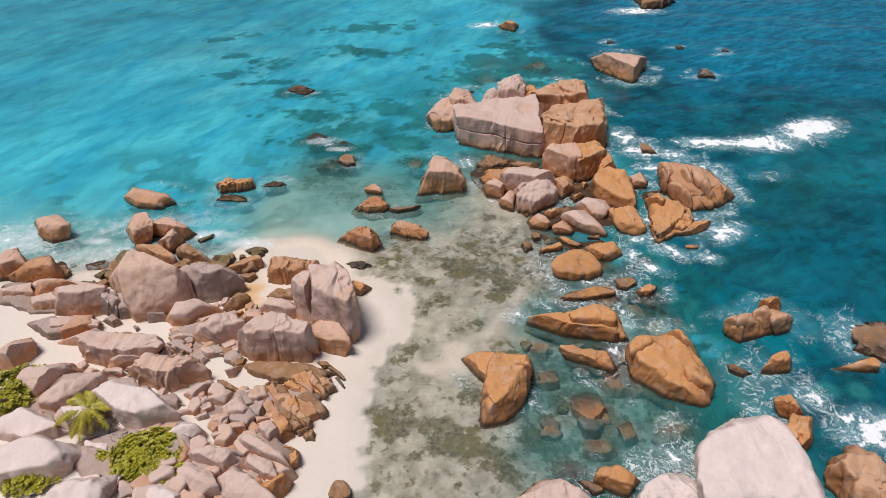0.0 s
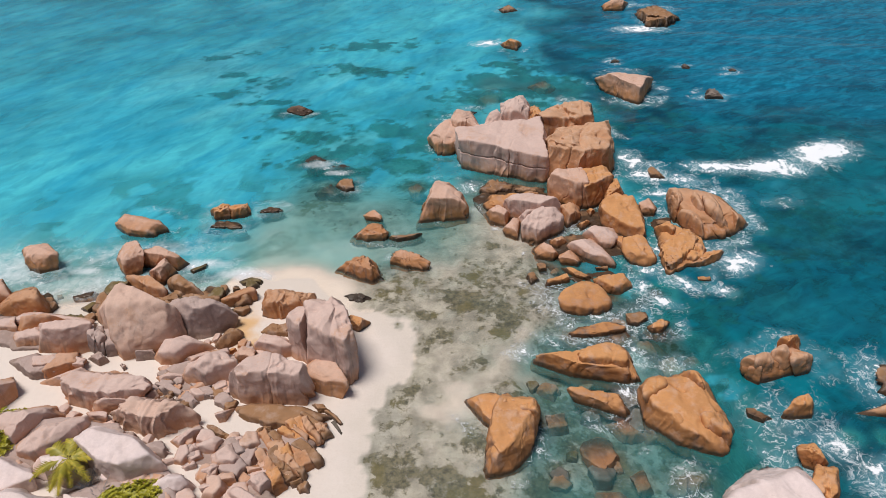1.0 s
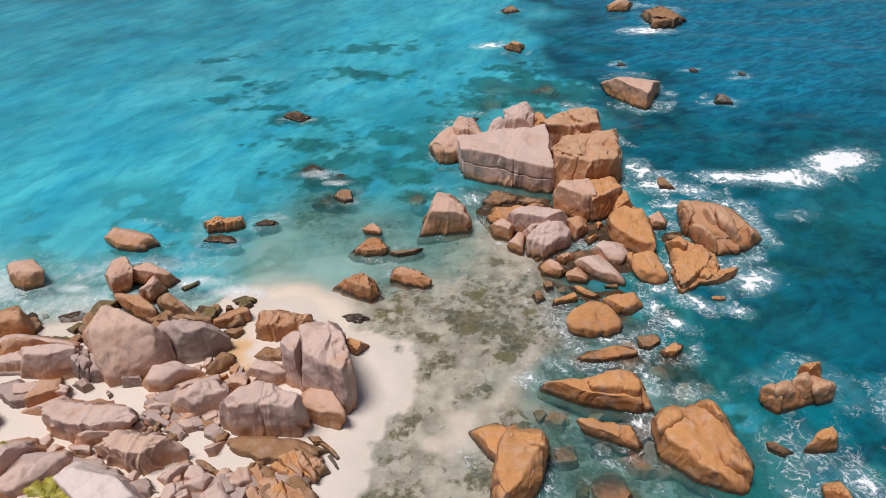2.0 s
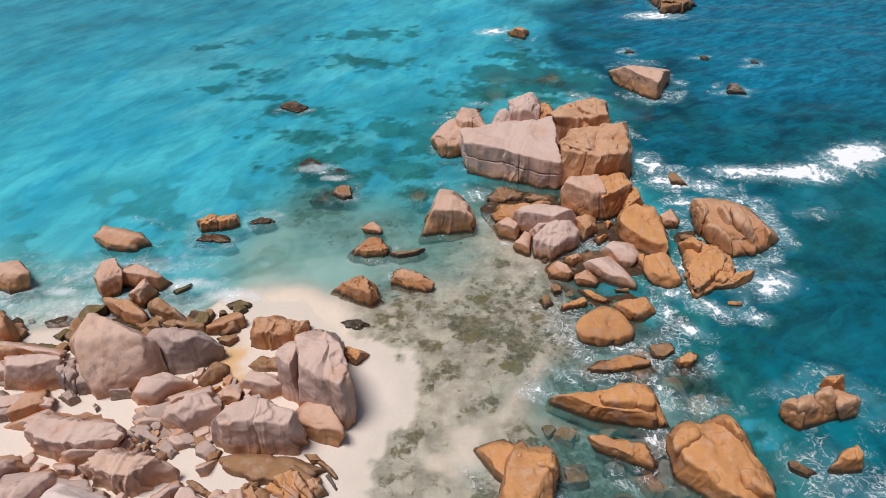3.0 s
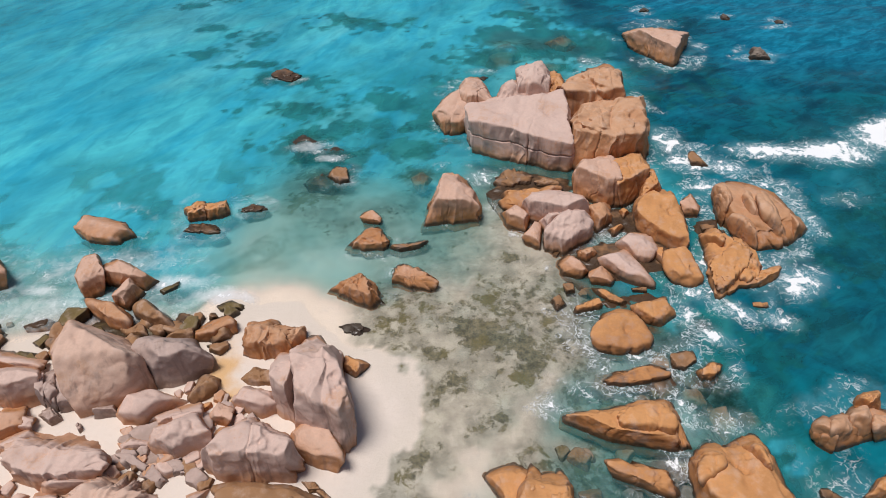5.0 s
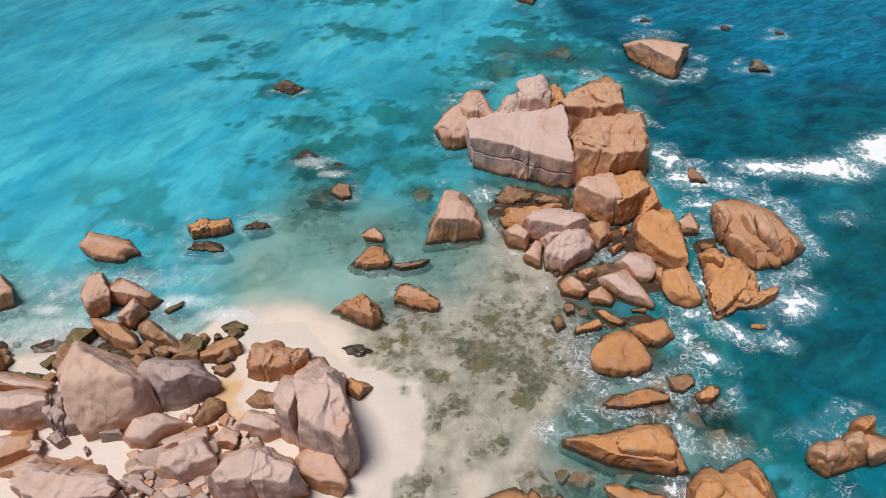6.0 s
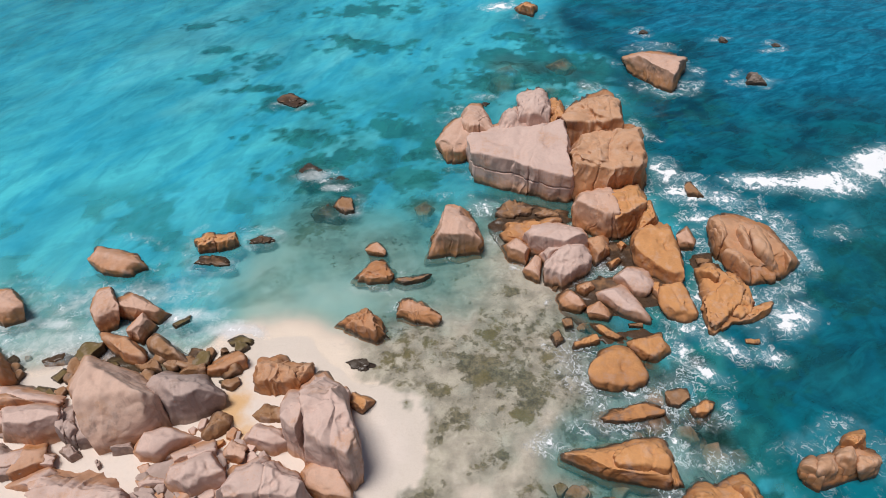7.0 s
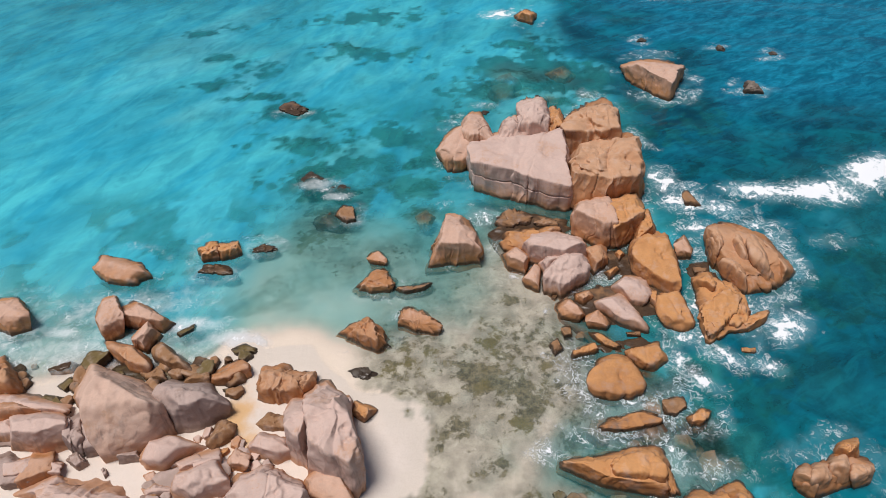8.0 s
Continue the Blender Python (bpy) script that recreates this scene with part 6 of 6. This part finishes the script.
def tube(points, radii, sides=6):
    verts, faces = [], []
    for k, (p, rad) in enumerate(zip(points, radii)):
        p = np.array(p, dtype=float)
        for a in range(sides):
            t = 2 * math.pi * a / sides
            verts.append(p + rad * np.array((math.cos(t), math.sin(t), 0)))
        if k:
            b = (k - 1) * sides
            faces += [[b + a, b + (a + 1) % sides, b + sides + (a + 1) % sides, b + sides + a] for a in range(sides)]
    return verts, faces


def shrub(x, y, z, rx, ry, h, seed, rosettes):
    """A salt-hardy beach shrub: forked stems under a lumpy crown of leaf rosettes."""
    rng = random.Random(seed)
    root = new("beach_shrub")
    root.location = (x, y, z)
    tips = []
    while len(tips) < rosettes:
        a, e = rng.uniform(0, 2 * math.pi), rng.uniform(0.0, 1.0)
        d = np.array((math.cos(a) * math.cos(e * 1.45), math.sin(a) * math.cos(e * 1.45), math.sin(e * 1.45)))
        lump = 0.82 + 0.30 * noise.noise(Vector(d * 2.4) + Vector((seed, 0, 0))) + rng.uniform(-0.16, 0.07)
        if noise.noise(Vector(d * 3.5) + Vector((0, seed, 0))) < -0.42:
            continue
        tips.append(d * np.array((rx, ry, h)) * lump)
    for k in range(7):
        t = tips[k * 5]
        v, f = tube([(0, 0, -0.3), t * np.array((0.35, 0.35, 0.4)), t * 0.9], [0.06, 0.045, 0.02])
        part("stem", v, f, TWIG, root)
    verts, faces = [], []
    for t in tips:
        n_leaf = rng.randint(6, 9)
        tilt = Vector((t[0] / rx * 0.6, t[1] / ry * 0.6, 0.8)).normalized().to_track_quat("Z", "Y").to_matrix()
        turn = rng.uniform(0, 6.28)
        size = rng.uniform(0.10, 0.17)
        for k in range(n_leaf):
            a = turn + k * 2.4
            o = Vector((math.cos(a), math.sin(a), rng.uniform(0.15, 0.7)))
            s = Vector((-math.sin(a), math.cos(a), 0)) * 0.38
            base = len(verts)
            for p in (o * 0.05, o * 0.55 + s + Vector((0, 0, 0.08)), o, o * 0.55 - s + Vector((0, 0, 0.08)), o * 0.55):
                verts.append(Vector(t) + tilt @ (p * size))
            faces += [[base, base + 1, base + 4], [base + 1, base + 2, base + 4], [base + 2, base + 3, base + 4], [base + 3, base, base + 4]]
    part("crown", verts, faces, LEAF, root, "crown of yellow-green leaf rosettes")
    return tagged(root, "low yellow-green beach shrub growing between granite boulders", "shrub", "beach shrubs")


def palm(x, y, z, seed):
    """A young palm with a short stem and arching fronds."""
    rng = random.Random(seed)
    root = new("young_palm")
    root.location = (x, y, z)
    v, f = tube([(0, 0, -0.4), (0.02, 0, 0.4), (0.05, 0.03, 0.9), (0.05, 0.05, 1.15)], [0.16, 0.13, 0.11, 0.06], 8)
    part("trunk", v, f, TWIG, root, "short fibrous brown trunk")
    for k in range(11):
        a = k * 2.4 + rng.uniform(-0.25, 0.25)
        reach, lift = rng.uniform(1.5, 2.2), rng.uniform(0.5, 1.5)
        out = Vector((math.cos(a), math.sin(a), 0))
        side = Vector((-math.sin(a), math.cos(a), 0))

        def spine(t):
            return Vector((0.05, 0.05, 1.1)) + out * reach * t + Vector((0, 0, lift * t - (lift + 0.55) * t * t))

        verts, faces = tube([spine(i / 6) for i in range(7)], [0.03 - 0.004 * i for i in range(7)], 4)
        verts = [Vector(p) for p in verts]
        for i in range(3, 34):
            t = i / 34
            length = 0.62 * math.sin(math.pi * (0.12 + 0.84 * t)) ** 0.7
            for sign in (-1, 1):
                d = (side * sign * 0.85 + out * 0.65 + Vector((0, 0, rng.uniform(-0.35, 0.1)))).normalized() * length * rng.uniform(0.85, 1.1)
                p, w, b = spine(t), out * 0.05, len(verts)
                verts += [p - w, p + w, p + d * 0.6 + w * 0.8 + Vector((0, 0, 0.02)), p + d - Vector((0, 0, 0.10 * length))]
                faces += [[b, b + 1, b + 2], [b, b + 2, b + 3]]
        part("frond", verts, faces, FROND, root)
    return tagged(root, "young palm with arching yellow-green fronds among boulders", "palm")


shrub(-17.3, 24.3, 1.6, 2.3, 2.0, 1.2, 3, 1900)
shrub(-15.3, 22.8, 1.5, 1.5, 1.3, 0.8, 4, 600)
shrub(-19.8, 24.3, 1.6, 0.7, 0.6, 0.5, 5, 70)
shrub(-27.6, 29.6, 1.5, 2.0, 2.2, 1.6, 6, 1300)
shrub(-23.3, 22.9, 1.9, 1.8, 1.2, 0.9, 7, 700)
palm(-21.5, 27.0, 1.6, 2)


def dry_shrub(x, y, z, seed):
    """A leafless grey clump of twigs."""
    rng = random.Random(seed)
    root = new("dry_shrub")
    root.location = (x, y, z)
    for k in range(34):
        a, lean, tall = rng.uniform(0, 6.28), rng.uniform(0.2, 1.0), rng.uniform(0.5, 1.0)
        tip = (math.cos(a) * lean, math.sin(a) * lean, tall)
        bend = (tip[0] * 0.4 + rng.uniform(-0.1, 0.1), tip[1] * 0.4 + rng.uniform(-0.1, 0.1), tall * 0.55)
        v, f = tube([(0, 0, -0.2), bend, tip], [0.022, 0.016, 0.006], 4)
        part("twig", v, f, DRY, root)
    return tagged(root, "leafless grey dry shrub between pale boulders", "shrub")


DRY = leaf_material("dry_twig", (0.30, 0.32, 0.34), (0.14, 0.15, 0.17))
dry_shrub(-20.2, 25.9, 1.5, 8)
dry_shrub(-19.3, 25.3, 1.5, 9)


# ---- the sea, which breaks on the rocks ----
def sea_height(x, y):
    p = np.stack([x, y, 0 * x], 1)
    east = eastward(x, y)
    swell = fractal(p * np.array((0.10, 0.22, 1)), 61, 3)
    return (0.03 + 0.12 * east) * swell * smooth(400, 150, np.hypot(x, y)) + 0.3 * blob(x, y, 29, 62, 5, 1.5, -25) + 0.35 * blob(x, y, 38.5, 65, 5, 1.8, 20) + 0.2 * blob(x, y, 25, 25.5, 3, 2)


def surf(x, y):
    """Foam: breakers, and a ragged ring round the rocks that face the open sea."""
    m = foam_mask(x, y)
    rag = np.clip(0.42 + 0.75 * fractal(np.stack([x, y, 0 * x + 2], 1) * 0.25, 77, 3), 0, 0.8)
    for bx, by, rx, ry in WASHED:
        g = np.hypot((x - bx) / (rx + 0.9), (y - by) / (ry + 0.9))
        lee = (0.45 + 0.4 * smooth(5, 12, bx) - 0.33 * smooth(16, 20, bx) * smooth(40, 36, by)) * (1 - 0.25 * smooth(70, 80, by))
        m = np.maximum(m, lee * rag * smooth(1.3 + 0.1 * smooth(8, 12, bx) * smooth(56, 50, by), 0.9, g))
    return m


sea, sx, sy = sheet("sea_water", sea_height, water_material(), 0.33)
depth = np.maximum(-ground_height(sx, sy), 0)
for bx, by, r in SUNK:
    depth = depth * (1 - 0.7 * blob(sx, sy, bx, by, 1.6 * r, 1.6 * r))
attach(sea, "depth", depth)
attach(sea, "reef", reef_mask(sx, sy))
attach(sea, "foam", surf(sx, sy))
tagged(sea, "clear turquoise sea water with white surf", "water", kind="structure")
